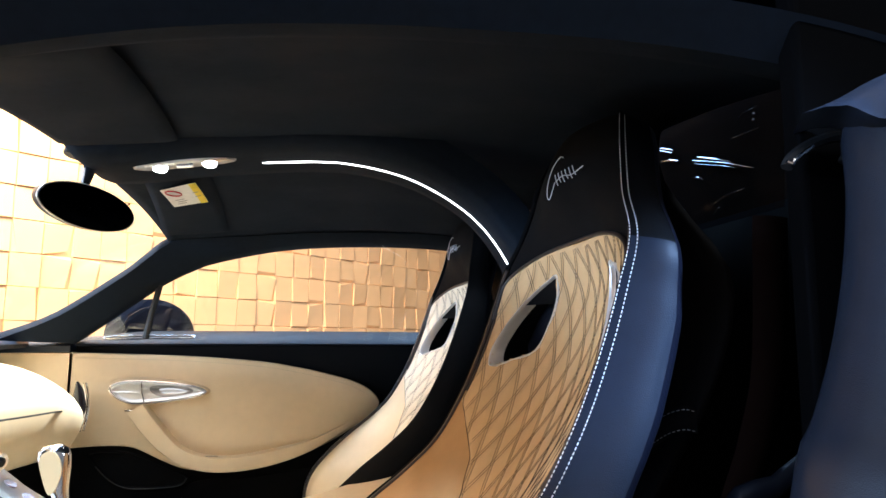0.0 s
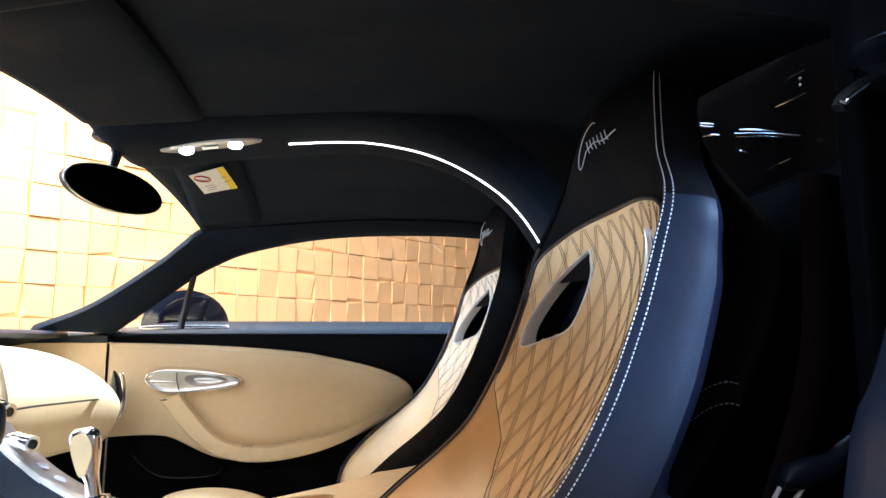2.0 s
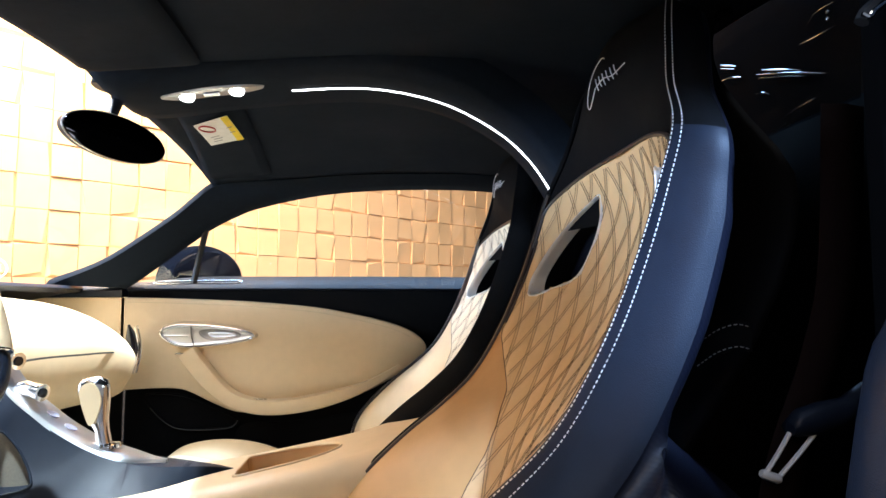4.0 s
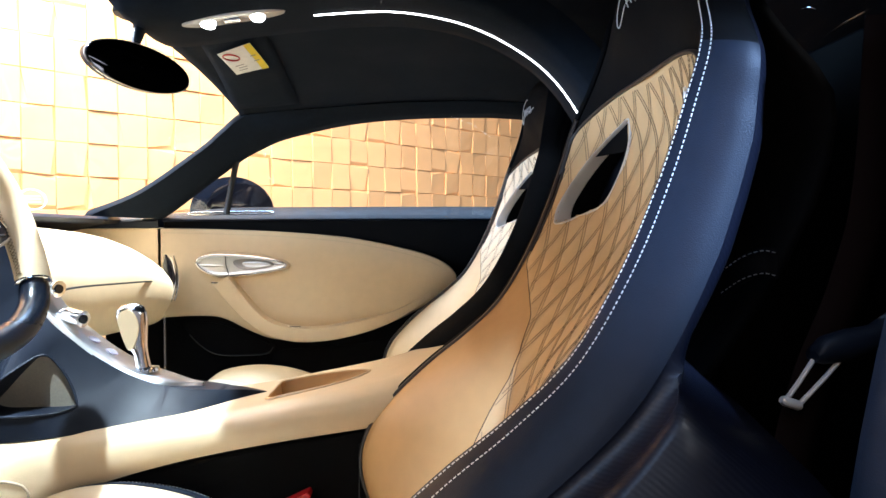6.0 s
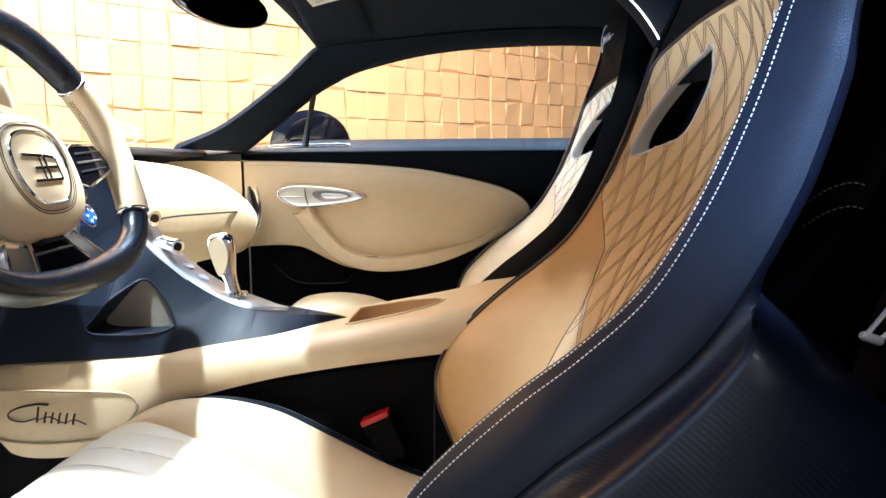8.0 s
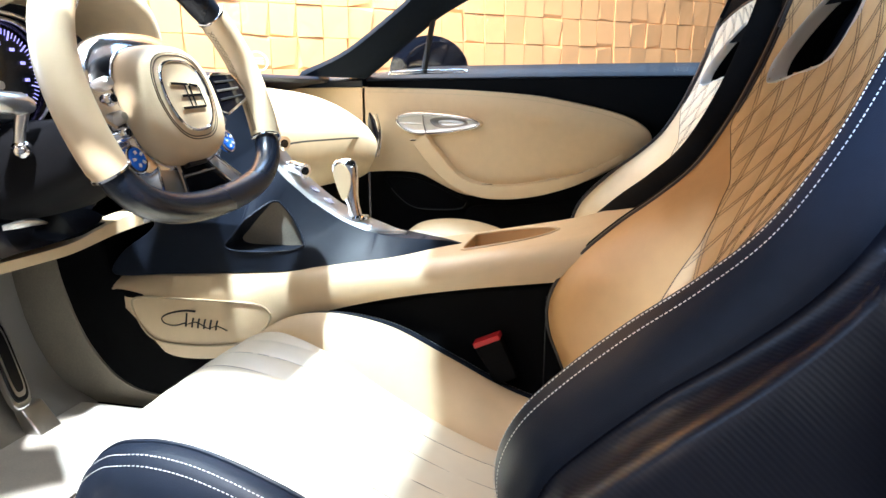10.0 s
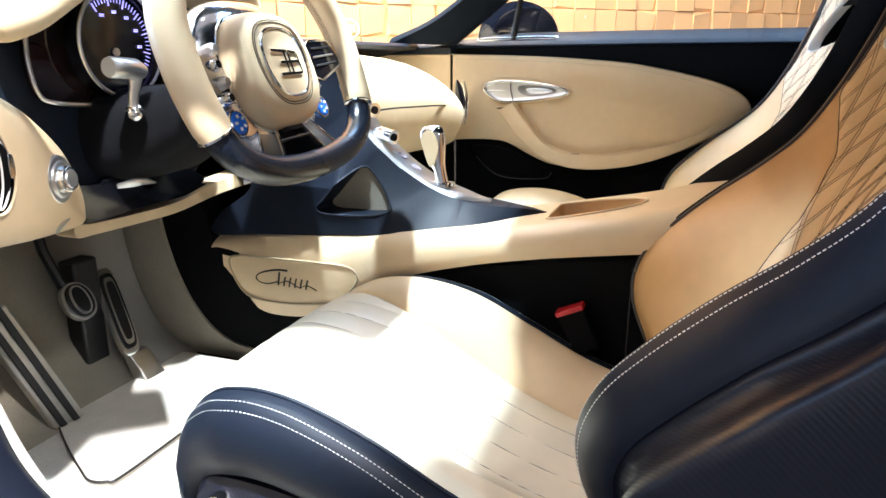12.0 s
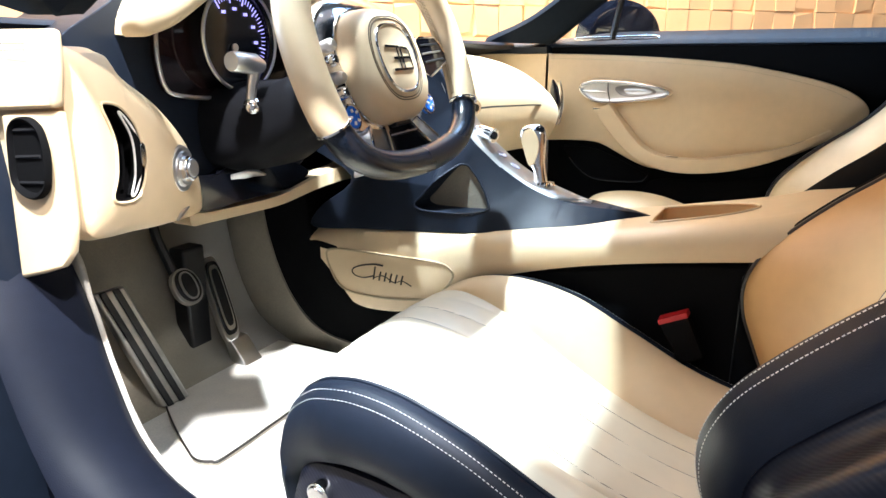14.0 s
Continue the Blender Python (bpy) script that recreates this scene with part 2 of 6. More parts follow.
def stitches(curve, normal, r=0.0011, length=0.0046, gap=0.0026):
    """A row of short threads along a curve (dense points), lifted along normal(i)."""
    bm = bmesh.new()
    c = [Vector(p) for p in curve]
    run, i = 0.0, 0
    while i < len(c) - 1:
        start, run = i, 0.0
        while i < len(c) - 1 and run < length:
            run += (c[i + 1] - c[i]).length
            i += 1
        a, b, n = c[start], c[i], Vector(normal(start))
        d = (b - a).normalized() if (b - a).length > 1e-6 else Vector((1, 0, 0))
        s = d.cross(n).normalized() * r
        top = n * r
        vs = [bm.verts.new(q) for q in (a - s, a + s, b + s, b - s, a + top + d * r, b + top - d * r)]
        for f in ((0, 1, 4), (2, 3, 5), (1, 2, 5, 4), (3, 0, 4, 5)):
            bm.faces.new([vs[k] for k in f])
        run = 0.0
        while i < len(c) - 1 and run < gap:
            run += (c[i + 1] - c[i]).length
            i += 1
    return bm


def merge(*bms):
    out = bmesh.new()
    for b in bms:
        me = bpy.data.meshes.new("temporary")
        b.to_mesh(me)
        b.free()
        out.from_mesh(me)
        bpy.data.meshes.remove(me)
    return out


# the showroom
CONCRETE = mat("polished_floor", (0.22, 0.21, 0.20), 0.25, var=0.15, scale=6, bump=0.05, bscale=60)
PLASTER = mat("grey_plaster", (0.50, 0.49, 0.48), 0.8, var=0.08, scale=8, bump=0.2, bscale=120)
TILE = mat("orange_beige_wall_tile", (0.83, 0.495, 0.23), 0.75, var=0.06, scale=10, bump=0.2, bscale=150)
GROUT = mat("wall_backing", (0.76, 0.48, 0.25), 0.85, bump=0.2)
structure("ground", box(-9, 8, -6, 11, -0.15, 0.0), CONCRETE, "polished grey showroom floor", "floor")
structure("ceiling", box(-9, 8, -6, 11, 3.8, 3.95), PLASTER, "plain grey showroom ceiling", "ceiling")
for nm, b in (("wall_west", (-9.15, -9, -6, 11)), ("wall_east", (8, 8.15, -6, 11)), ("wall_south", (-9.15, 8.15, -6.15, -6)), ("wall_north", (-9.15, 8.15, 11, 11.15))):
    structure(nm, box(*b, 0, 3.8), PLASTER, "plain grey showroom wall", "wall")

# the wall of raised, slanted tiles runs askew behind the car
WALL_AT, WALL_N, WALL_T = Vector((-3.24, 4.02, 0)), Vector((-0.656, 0.755, 0)), Vector((0.755, 0.656, 0))
TILE_W, TILE_H = 0.204, 0.235
def on_wall(s, z, d):
    return WALL_AT + WALL_T * s - WALL_N * d + Vector((0, 0, z))


bm = bmesh.new()
bmesh.ops.create_cube(bm, size=1)
for v in bm.verts:
    v.co = on_wall(2.0 + v.co.x * 13.0, 1.9 + v.co.z * 3.8, -0.06 + v.co.y * 0.12)
tile_wall = structure("wall_tiled", bm, GROUT, "orange-beige showroom wall of slanted raised tiles", "wall")


def tile_points(kind):
    """A four-sided raised tile whose top slants one of several ways: corners of its foot and of its top."""
    rng = random.Random(kind)
    w, h = TILE_W * 0.496, TILE_H * 0.497
    foot = [(-w, -h, 0), (w, -h, 0), (w, h, 0), (-w, h, 0)]
    a, b, c = rng.uniform(-0.09, 0.09), rng.uniform(-0.09, 0.09), rng.uniform(0.016, 0.026)
    ins = [rng.choice((0.001, 0.002, 0.003, 0.003, 0.004, rng.uniform(0.015, 0.04))) for _ in range(8)]
    top = [(x * (1 - ins[k] / w), y * (1 - ins[4 + k] / h), max(0.005, c + a * x + b * y)) for k, (x, y, _) in enumerate(foot)]
    return foot, top


def tile_mesh(pts, bm, put):
    foot, top = pts
    lo, hi = [bm.verts.new(put(*p)) for p in foot], [bm.verts.new(put(*p)) for p in top]
    for k in range(4):
        bm.faces.new((lo[k], lo[(k + 1) % 4], hi[(k + 1) % 4], hi[k]))
    bm.faces.new(hi)


def wall_tiles():
    """Run last: the tiles in view as parts of the wall, the rest joined."""
    meshes = []
    turn = Matrix((WALL_T, Vector((0, 0, 1)), -WALL_N)).transposed().to_4x4()
    for k in range(14):
        bm = bmesh.new()
        tile_mesh(tile_points(k), bm, lambda x, y, d: Vector((x, y, d)))
        me = bpy.data.meshes.new("tile")
        bmesh.ops.recalc_face_normals(bm, faces=bm.faces)
        bm.to_mesh(me)
        bm.free()
        me.materials.append(TILE)
        meshes.append(me)
    rng, rest = random.Random(5), bmesh.new()
    for i in range(-22, 41):
        for j in range(0, 16):
            kind = rng.randrange(14)
            s, z = 3.29 + (i - 14 + 0.5) * TILE_W, 0.02 + (j + 0.5) * TILE_H
            if -6 <= i < 30 and 3 <= j < 11:
                ob = new("tile", meshes[kind])
                ob.parent, ob.matrix_local = tile_wall, Matrix.Translation(on_wall(s, z, 0.002)) @ turn
            else:
                tile_mesh(tile_points(kind), rest, lambda x, y, d: on_wall(s + x, z + y, 0.002 + d))
    part("far_tiles", rest, TILE, tile_wall, "more of the same raised tiles", kind="stuff", angle=5)


# the car's shell: floor, sills, pillars, roof, bulkhead
YC = 1.2
def both(fn):
    """The same for the far (passenger) side and mirrored for the near (driver) side."""
    fn(lambda p: Vector(p), 1)
    fn(lambda p: Vector((p[0], 2 * YC - p[1] - 0.07 * smooth(-0.15, -0.45, p[0]), p[2])), -1)


structure("car_floor", box(-1.15, 0.75, 0.46, 1.94, 0.07, 0.18), PLASTIC, "black floor pan of the car", "car floor")
structure("footwell_carpet", box(-0.98, -0.02, 0.52, 1.06, 0.181, 0.192), PILE, "ivory carpet of the driver's footwell", "carpet", bevel=0.004)
structure("footwell_carpet", box(-0.98, -0.02, 1.34, 1.86, 0.181, 0.192), SHADED_CARPET, "ivory carpet of the passenger's footwell in a shaded tone", "carpet", bevel=0.004)
structure("toe_board", grid([[(x, y, z) for y in (0.50, 1.07)] for x, z in catmull([(-0.78, 0.19), (-0.87, 0.24), (-0.93, 0.36), (-0.96, 0.56)], 10)]), SHADED_CARPET, "toe board behind the pedals in shaded ivory carpet", "carpet", solid=0.01)
structure("toe_board", grid([[(x, y, z) for y in (1.33, 1.88)] for x, z in catmull([(-0.78, 0.19), (-0.87, 0.24), (-0.93, 0.36), (-0.96, 0.56)], 10)]), SHADED_CARPET, "toe board before the passenger seat in shaded ivory carpet", "carpet", solid=0.01)

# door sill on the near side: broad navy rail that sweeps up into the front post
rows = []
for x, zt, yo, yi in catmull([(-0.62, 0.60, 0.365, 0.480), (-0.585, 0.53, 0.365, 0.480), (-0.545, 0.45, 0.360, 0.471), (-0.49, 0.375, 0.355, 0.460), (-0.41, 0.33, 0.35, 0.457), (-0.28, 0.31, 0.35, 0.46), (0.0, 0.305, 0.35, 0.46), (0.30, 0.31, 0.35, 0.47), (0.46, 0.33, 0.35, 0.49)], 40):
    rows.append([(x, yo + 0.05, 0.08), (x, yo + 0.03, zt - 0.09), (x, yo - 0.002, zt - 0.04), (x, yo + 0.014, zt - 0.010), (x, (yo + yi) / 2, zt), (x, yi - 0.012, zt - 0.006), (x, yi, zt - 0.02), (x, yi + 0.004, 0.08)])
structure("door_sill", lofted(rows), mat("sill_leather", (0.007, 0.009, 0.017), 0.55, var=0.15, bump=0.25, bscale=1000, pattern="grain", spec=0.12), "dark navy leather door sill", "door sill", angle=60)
SILL_IN = catmull([(-0.80, 0.60, 0.480), (-0.62, 0.58, 0.484), (-0.585, 0.51, 0.484), (-0.545, 0.43, 0.475), (-0.49, 0.355, 0.464), (-0.41, 0.31, 0.461), (-0.28, 0.29, 0.464), (0.0, 0.285, 0.464)], 60)
structure("sill_carpet", grid([[(x, y + 0.085 * k**1.4, z * (1 - k) + 0.193 * k) for k in np.linspace(0, 1, 8)] for x, z, y in SILL_IN]), PILE, "ivory carpet on the inner side of the sill", "carpet", solid=0.006)
rocker = structure("rocker_panel", lofted([[(x, 0.335, 0.07), (x, 0.335, zt), (x, 0.31, zt + 0.008), (x, 0.27, zt - 0.012), (x, 0.235, zt - 0.06), (x, 0.24, 0.07)] for x, zt in catmull([(-0.66, 0.30), (-0.55, 0.27), (-0.45, 0.245), (-0.30, 0.23), (0.0, 0.225), (0.60, 0.23)], 24)]), GLOSS, "glossy black lower sill outside the door opening", "car body", angle=60)
part("sill_seal", tube([(x, 0.318, z) for x, z in catmull([(-0.60, 0.31), (-0.52, 0.285), (-0.45, 0.265), (-0.30, 0.252), (0.0, 0.248), (0.45, 0.25)], 30)], 0.008, 8), NAVY, rocker, "dark blue rubber door seal")
structure("front_post", lofted([[(-0.75 + dx, 0.36, z), (-0.62 + dx, 0.35, z), (-0.60 + dx, 0.40, z), (-0.605 + dx, 0.47, z), (-0.78 + dx, 0.48, z)] for dx, z in ((0.0, 0.08), (0.0, 0.30), (0.0, 0.56), (-0.015, 0.70), (-0.03, 0.80))]), NAVY, "dark navy front door post", "door post", bevel=0.01)
structure("body_side", lofted([[(-1.3, 0.20, z), (-0.66, 0.22, z), (-0.64, 0.30, z), (-0.66, 0.36, z), (-1.3, 0.36, z)] for z in (0.08, 0.45, 0.78)]), BODY, "dark blue painted front wing of the car", "car body", bevel=0.02)

WINDOW = [(-0.50, 0.832), (-0.465, 0.852), (-0.371, 0.924), (-0.325, 0.958), (-0.277, 0.993), (-0.220, 1.024), (-0.155, 1.051), (-0.005, 1.086), (0.144, 1.103), (0.321, 1.109), (0.456, 1.106), (0.60, 1.09), (0.78, 1.05)]
SCREEN = [(-0.66, 0.838), (-0.648, 0.845), (-0.525, 0.896), (-0.371, 1.004), (-0.318, 1.050), (-0.270, 1.092), (-0.225, 1.106), (-0.06, 1.118), (0.12, 1.132), (0.32, 1.138), (0.46, 1.135), (0.60, 1.12), (0.78, 1.09)]
w, a = catmull(WINDOW, 60), catmull(SCREEN, 60)
def pillar(put, side):
    rows = []
    for i in range(60):
        (wx, wz), (ax, az) = w[i], a[i]
        rows.append([put(p) for p in ((wx, 1.90, wz - 0.004), (wx, 1.872, wz), (wx * 0.9 + ax * 0.1, 1.858, wz * 0.9 + az * 0.1), (wx * 0.5 + ax * 0.5, 1.835, wz * 0.5 + az * 0.5), (wx * 0.1 + ax * 0.9, 1.818, wz * 0.1 + az * 0.9), (ax, 1.822, az), (ax - 0.01, 1.86, az + 0.012), (wx, 1.93, wz + 0.03))])
    structure("roof_pillar", lofted(rows), SLATE, "windscreen pillar and roof rail in dark grey suede", "pillar", angle=50)


both(pillar)

RAIL = catmull([(-0.275, 1.100), (-0.16, 1.112), (-0.02, 1.124), (0.12, 1.136), (0.30, 1.142), (0.46, 1.138), (0.56, 1.128), (0.62, 1.119)], 40)
rows = []
for x, z in RAIL:
    front = smooth(-0.05, -0.275, x)
    rows.append([(x + front * 0.012 - front * 0.010 * (1 - ((y - YC) / 0.63) ** 2), y, z + 0.052 * (1 - abs((y - YC) / 0.63) ** 2.6)) for y in np.linspace(YC - 0.63, YC + 0.63, 41)])
structure("roof_lining", grid(rows), SLATE, "dark grey suede roof lining", "roof lining", solid=0.012)
structure("roof_shell", box(-0.26, 0.63, 0.50, 1.90, 1.215, 1.235), BODY, "dark painted roof of the car", "car roof", bevel=0.008)

# raised rib along the roof's middle, that turns down behind the seats
RIB = [(-0.285, 1.150), (-0.255, 1.126), (-0.175, 1.131), (-0.10, 1.144), (0.019, 1.158), (0.113, 1.165), (0.18, 1.163), (0.257, 1.149), (0.321, 1.125), (0.385, 1.087), (0.428, 1.048), (0.461, 1.003), (0.48, 0.963), (0.50, 0.87), (0.505, 0.76)]
rib = catmull(RIB, 70)
rows = []
for i, (x, z) in enumerate(rib):
    d = rib[min(i + 1, 69)] - rib[max(i - 1, 0)]
    n = np.array([-d[1], d[0]]) / np.hypot(*d)
    wd = 0.115 - 0.03 * smooth(0.1, 0.45, x)
    rows.append([(x + n[0] * k, YC + s * wd, z + n[1] * k) for s, k in ((-1.05, 0.06), (-1.0, 0.016), (-0.86, 0.004), (-0.5, 0.0), (0, 0.0), (0.5, 0.0), (0.86, 0.004), (1.0, 0.016), (1.05, 0.06))])
roof_rib = structure("roof_rib", grid(rows), SLATE, "dark suede rib along the middle of the roof", "roof lining", angle=60)
strip = catmull([p for p in RIB if 0 < p[0]], 80)
part("light_strip", tube([(x, YC, z) for x, z in strip], 0.0019, 8), LIT, roof_rib, "thin white lit light strip")

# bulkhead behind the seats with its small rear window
# blacker than the suede: the dark behind the seats is put into the colour
UNLIT_MATTE = mat("unlit_matte_black", (0.0012, 0.0012, 0.0014), 0.95, var=0.1, bump=0.2, spec=0.02)
structure("firewall", box(-1.14, -1.02, 0.46, 1.94, 0.07, 0.79), BLACK, "black firewall ahead of the footwells", "bulkhead", bevel=0.004)
structure("bulkhead", grid([[(0.70, y, z) for y in np.linspace(0.46, 1.94, 12)] for z in np.linspace(0.18, 1.02, 8)]), UNLIT_MATTE, "black bulkhead behind the seats, darkened as in deep shade", "bulkhead", solid=0.03)
structure("window_1", grid([[(0.645 + 0.06 * (z - 1.0), y, z) for y in np.linspace(0.66, 1.74, 14)] for z in np.linspace(1.0, 1.185, 5)]), glass_mat("rear_glass", (0.6, 0.62, 0.66), 0.004), "dark tinted rear window", "window", solid=0.004)
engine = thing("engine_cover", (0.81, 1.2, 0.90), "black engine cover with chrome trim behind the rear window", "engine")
part("cover_body", box(0.81, 0.86, 0.60, 1.80, 0.90, 1.42), UNLIT_MATTE, engine, bevel=0.006)
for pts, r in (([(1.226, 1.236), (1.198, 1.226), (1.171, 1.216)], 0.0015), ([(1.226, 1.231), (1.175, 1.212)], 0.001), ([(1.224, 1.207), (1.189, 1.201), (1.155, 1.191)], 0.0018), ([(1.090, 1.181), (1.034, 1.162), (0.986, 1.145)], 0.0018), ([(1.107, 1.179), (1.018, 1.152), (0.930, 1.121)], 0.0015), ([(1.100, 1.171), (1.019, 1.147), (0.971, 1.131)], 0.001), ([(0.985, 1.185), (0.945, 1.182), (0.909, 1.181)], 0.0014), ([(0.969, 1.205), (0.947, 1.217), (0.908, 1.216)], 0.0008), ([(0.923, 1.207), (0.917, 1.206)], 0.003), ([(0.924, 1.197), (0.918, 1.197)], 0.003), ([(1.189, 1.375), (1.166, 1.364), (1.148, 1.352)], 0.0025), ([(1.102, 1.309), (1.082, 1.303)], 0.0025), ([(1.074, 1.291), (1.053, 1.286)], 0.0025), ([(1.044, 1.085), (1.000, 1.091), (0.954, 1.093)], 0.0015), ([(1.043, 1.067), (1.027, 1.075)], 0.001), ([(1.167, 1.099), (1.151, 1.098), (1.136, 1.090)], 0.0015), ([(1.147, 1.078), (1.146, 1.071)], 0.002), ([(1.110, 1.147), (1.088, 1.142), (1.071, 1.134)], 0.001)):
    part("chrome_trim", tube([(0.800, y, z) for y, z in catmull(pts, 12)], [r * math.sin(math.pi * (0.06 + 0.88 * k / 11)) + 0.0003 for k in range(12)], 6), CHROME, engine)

# middle post on the near side with the belt outlet
rows = []
for z, x in catmull([(0.10, 0.425), (0.30, 0.43), (0.55, 0.436), (0.74, 0.466), (0.79, 0.488), (0.84, 0.507), (0.89, 0.520), (0.93, 0.527), (0.97, 0.531), (1.015, 0.531), (1.045, 0.545)], 36):
    rows.append([(x + 0.40, 0.47, z), (x + 0.06, 0.455, z), (x + 0.012, 0.45, z), (x + 0.001, 0.435, z), (x - 0.002, 0.412, z), (x + 0.004, 0.385, z), (x + 0.035, 0.325, z), (x + 0.10, 0.24, z), (x + 0.40, 0.15, z)])
structure("middle_post", lofted(rows), NAVY, "navy leather post behind the open driver's door", "door post", angle=60)
structure("side_panel", box(0.525, 0.90, 0.474, 0.50, 0.18, 1.20), UNLIT_MATTE, "black panel beside the driver's seat, darkened as in deep shade", "panel", bevel=0.006)
structure("side_panel", box(0.56, 0.88, 1.88, 1.92, 0.18, 1.10), BLACK, "black panel behind the passenger door", "panel", bevel=0.006)
rows = []
for k, (x, y, z) in enumerate(catmull([(0.492, 0.43, 1.024), (0.510, 0.415, 1.031), (0.530, 0.395, 1.043), (0.580, 0.375, 1.062), (0.66, 0.36, 1.08)], 16)):
    wd = 0.004 + 0.028 * smooth(0, 6, k)
    rows.append([(x, y, z), (x + 0.004, y - 0.02, z - wd * 0.3), (x + 0.006, y - 0.03, z - wd), (x + 0.03, y + 0.01, z - wd), (x + 0.03, y + 0.05, z)])
structure("post_cap", lofted(rows), NAVY, "navy leather cap where the post meets the roof", "door post", angle=60)


# seats
EDGE = [(0.185, 0.27), (0.150, 0.32), (0.126, 0.372), (0.108, 0.42), (0.106, 0.465), (0.124, 0.51), (0.160, 0.552), (0.212, 0.600), (0.265, 0.642), (0.315, 0.690), (0.355, 0.755), (0.388, 0.830), (0.412, 0.900), (0.427, 0.950), (0.442, 1.000), (0.452, 1.040), (0.460, 1.080), (0.475, 1.115), (0.50, 1.135)]
MIDDLE = [(0.250, 0.27), (0.256, 0.32), (0.262, 0.37), (0.270, 0.42), (0.280, 0.465), (0.292, 0.51), (0.308, 0.552), (0.328, 0.600), (0.350, 0.642), (0.382, 0.690), (0.426, 0.755), (0.464, 0.830), (0.482, 0.900), (0.478, 0.945), (0.456, 1.000), (0.436, 1.040), (0.434, 1.080), (0.450, 1.120), (0.49, 1.145)]
HALF = [0.235, 0.238, 0.24, 0.242, 0.243, 0.244, 0.244, 0.244, 0.244, 0.244, 0.243, 0.241, 0.238, 0.232, 0.188, 0.165, 0.148, 0.118, 0.06]
FLARE = [0.050, 0.055, 0.060, 0.066, 0.070, 0.074, 0.076, 0.074, 0.066, 0.055, 0.045, 0.038, 0.034, 0.030, 0.022, 0.018, 0.016, 0.012, 0.006]
NS = 181
edge_c, mid_c = catmull(EDGE, NS), catmull(MIDDLE, NS)
half_c = catmull([(h, f) for h, f in zip(HALF, FLARE)], NS)
SY = 0.828


def at_height(z):
    """The place along the seat whose edge is at height z (0 to 1)."""
    return float(np.interp(z, edge_c[:, 1], np.linspace(0, 1, NS)))


def seat_face(v, s, lift=0.0):
    """A point of the backrest's front: v from -1 (near) to 1 (far), s from 0 (bottom) to 1 (top)."""
    q = s * (NS - 1)
    i, t = min(int(q), NS - 2), q - min(int(q), NS - 2)
    e, m, (hw, _) = (edge_c[i] * (1 - t) + edge_c[i + 1] * t, mid_c[i] * (1 - t) + mid_c[i + 1] * t, half_c[i] * (1 - t) + half_c[i + 1] * t)
    u, up = abs(v), smooth(0.60, 0.84, e[1])
    k = smooth(0.14, 1.04, u) * (1 - up) + u**1.7 * up
    return Vector((m[0] + (e[0] - m[0]) * k - lift, SY + v * hw, m[1] + (e[1] - m[1]) * k))


def quilt_edge(s, side=1):
    """How far the quilted field reaches to the sides at s."""
    z = float(np.interp(s, np.linspace(0, 1, NS), edge_c[:, 1]))
    v = float(np.interp(z, [0.30, 0.45, 0.56, 0.604, 0.637, 0.679, 0.719, 0.75, 0.97], [0.38, 0.385, 0.388, 0.378, 0.425, 0.55, 0.80, 0.975, 0.975]))
    if side < 0:
        v = float(np.interp(z, [0.30, 0.55, 0.63, 0.67, 0.70, 0.80, 0.97], [0.30, 0.38, 0.55, 0.76, 0.92, 0.90, 0.86]))
    return v * (1 - min(1.0, max(0.0, (z - 0.925) / 0.0555)) ** 2.2) ** 0.36


S_TOP = at_height(0.980)
HOLE = ring([(0.209, 0.812), (0.214, 0.830), (0.209, 0.850), (0.197, 0.874), (0.175, 0.901), (0.147, 0.921), (0.116, 0.935), (0.098, 0.940), (0.095, 0.929), (0.096, 0.905), (0.099, 0.885), (0.105, 0.862), (0.110, 0.845), (0.122, 0.829), (0.151, 0.820), (0.178, 0.812), (0.198, 0.807)], 60)


def in_hole(y, z):
    """Whether a place of the face, y from its middle, lies in the belt slot."""
    inside, y = False, abs(y)
    for k in range(60):
        (a, b), (c, d) = HOLE[k - 1], HOLE[k]
        if (b > z) != (d > z) and y < (c - a) * (z - b) / (d - b) + a:
            inside = not inside
    return inside


QV, QS = 0.040, 0.085


def puff(y, z):
    """The soft relief of the diamonds between the seams."""
    a, b = (y / QV + z / QS) % 1, (y / QV - z / QS) % 1
    return 0.0030 * (min(a, 1 - a, 0.3) / 0.3) ** 0.8 * (min(b, 1 - b, 0.3) / 0.3) ** 0.8


def s_of_z(z, v):
    lo, hi = 0.0, 1.0
    for _ in range(22):
        mid = (lo + hi) / 2
        lo, hi = (mid, hi) if seat_face(v, mid).z < z else (lo, mid)
    return lo


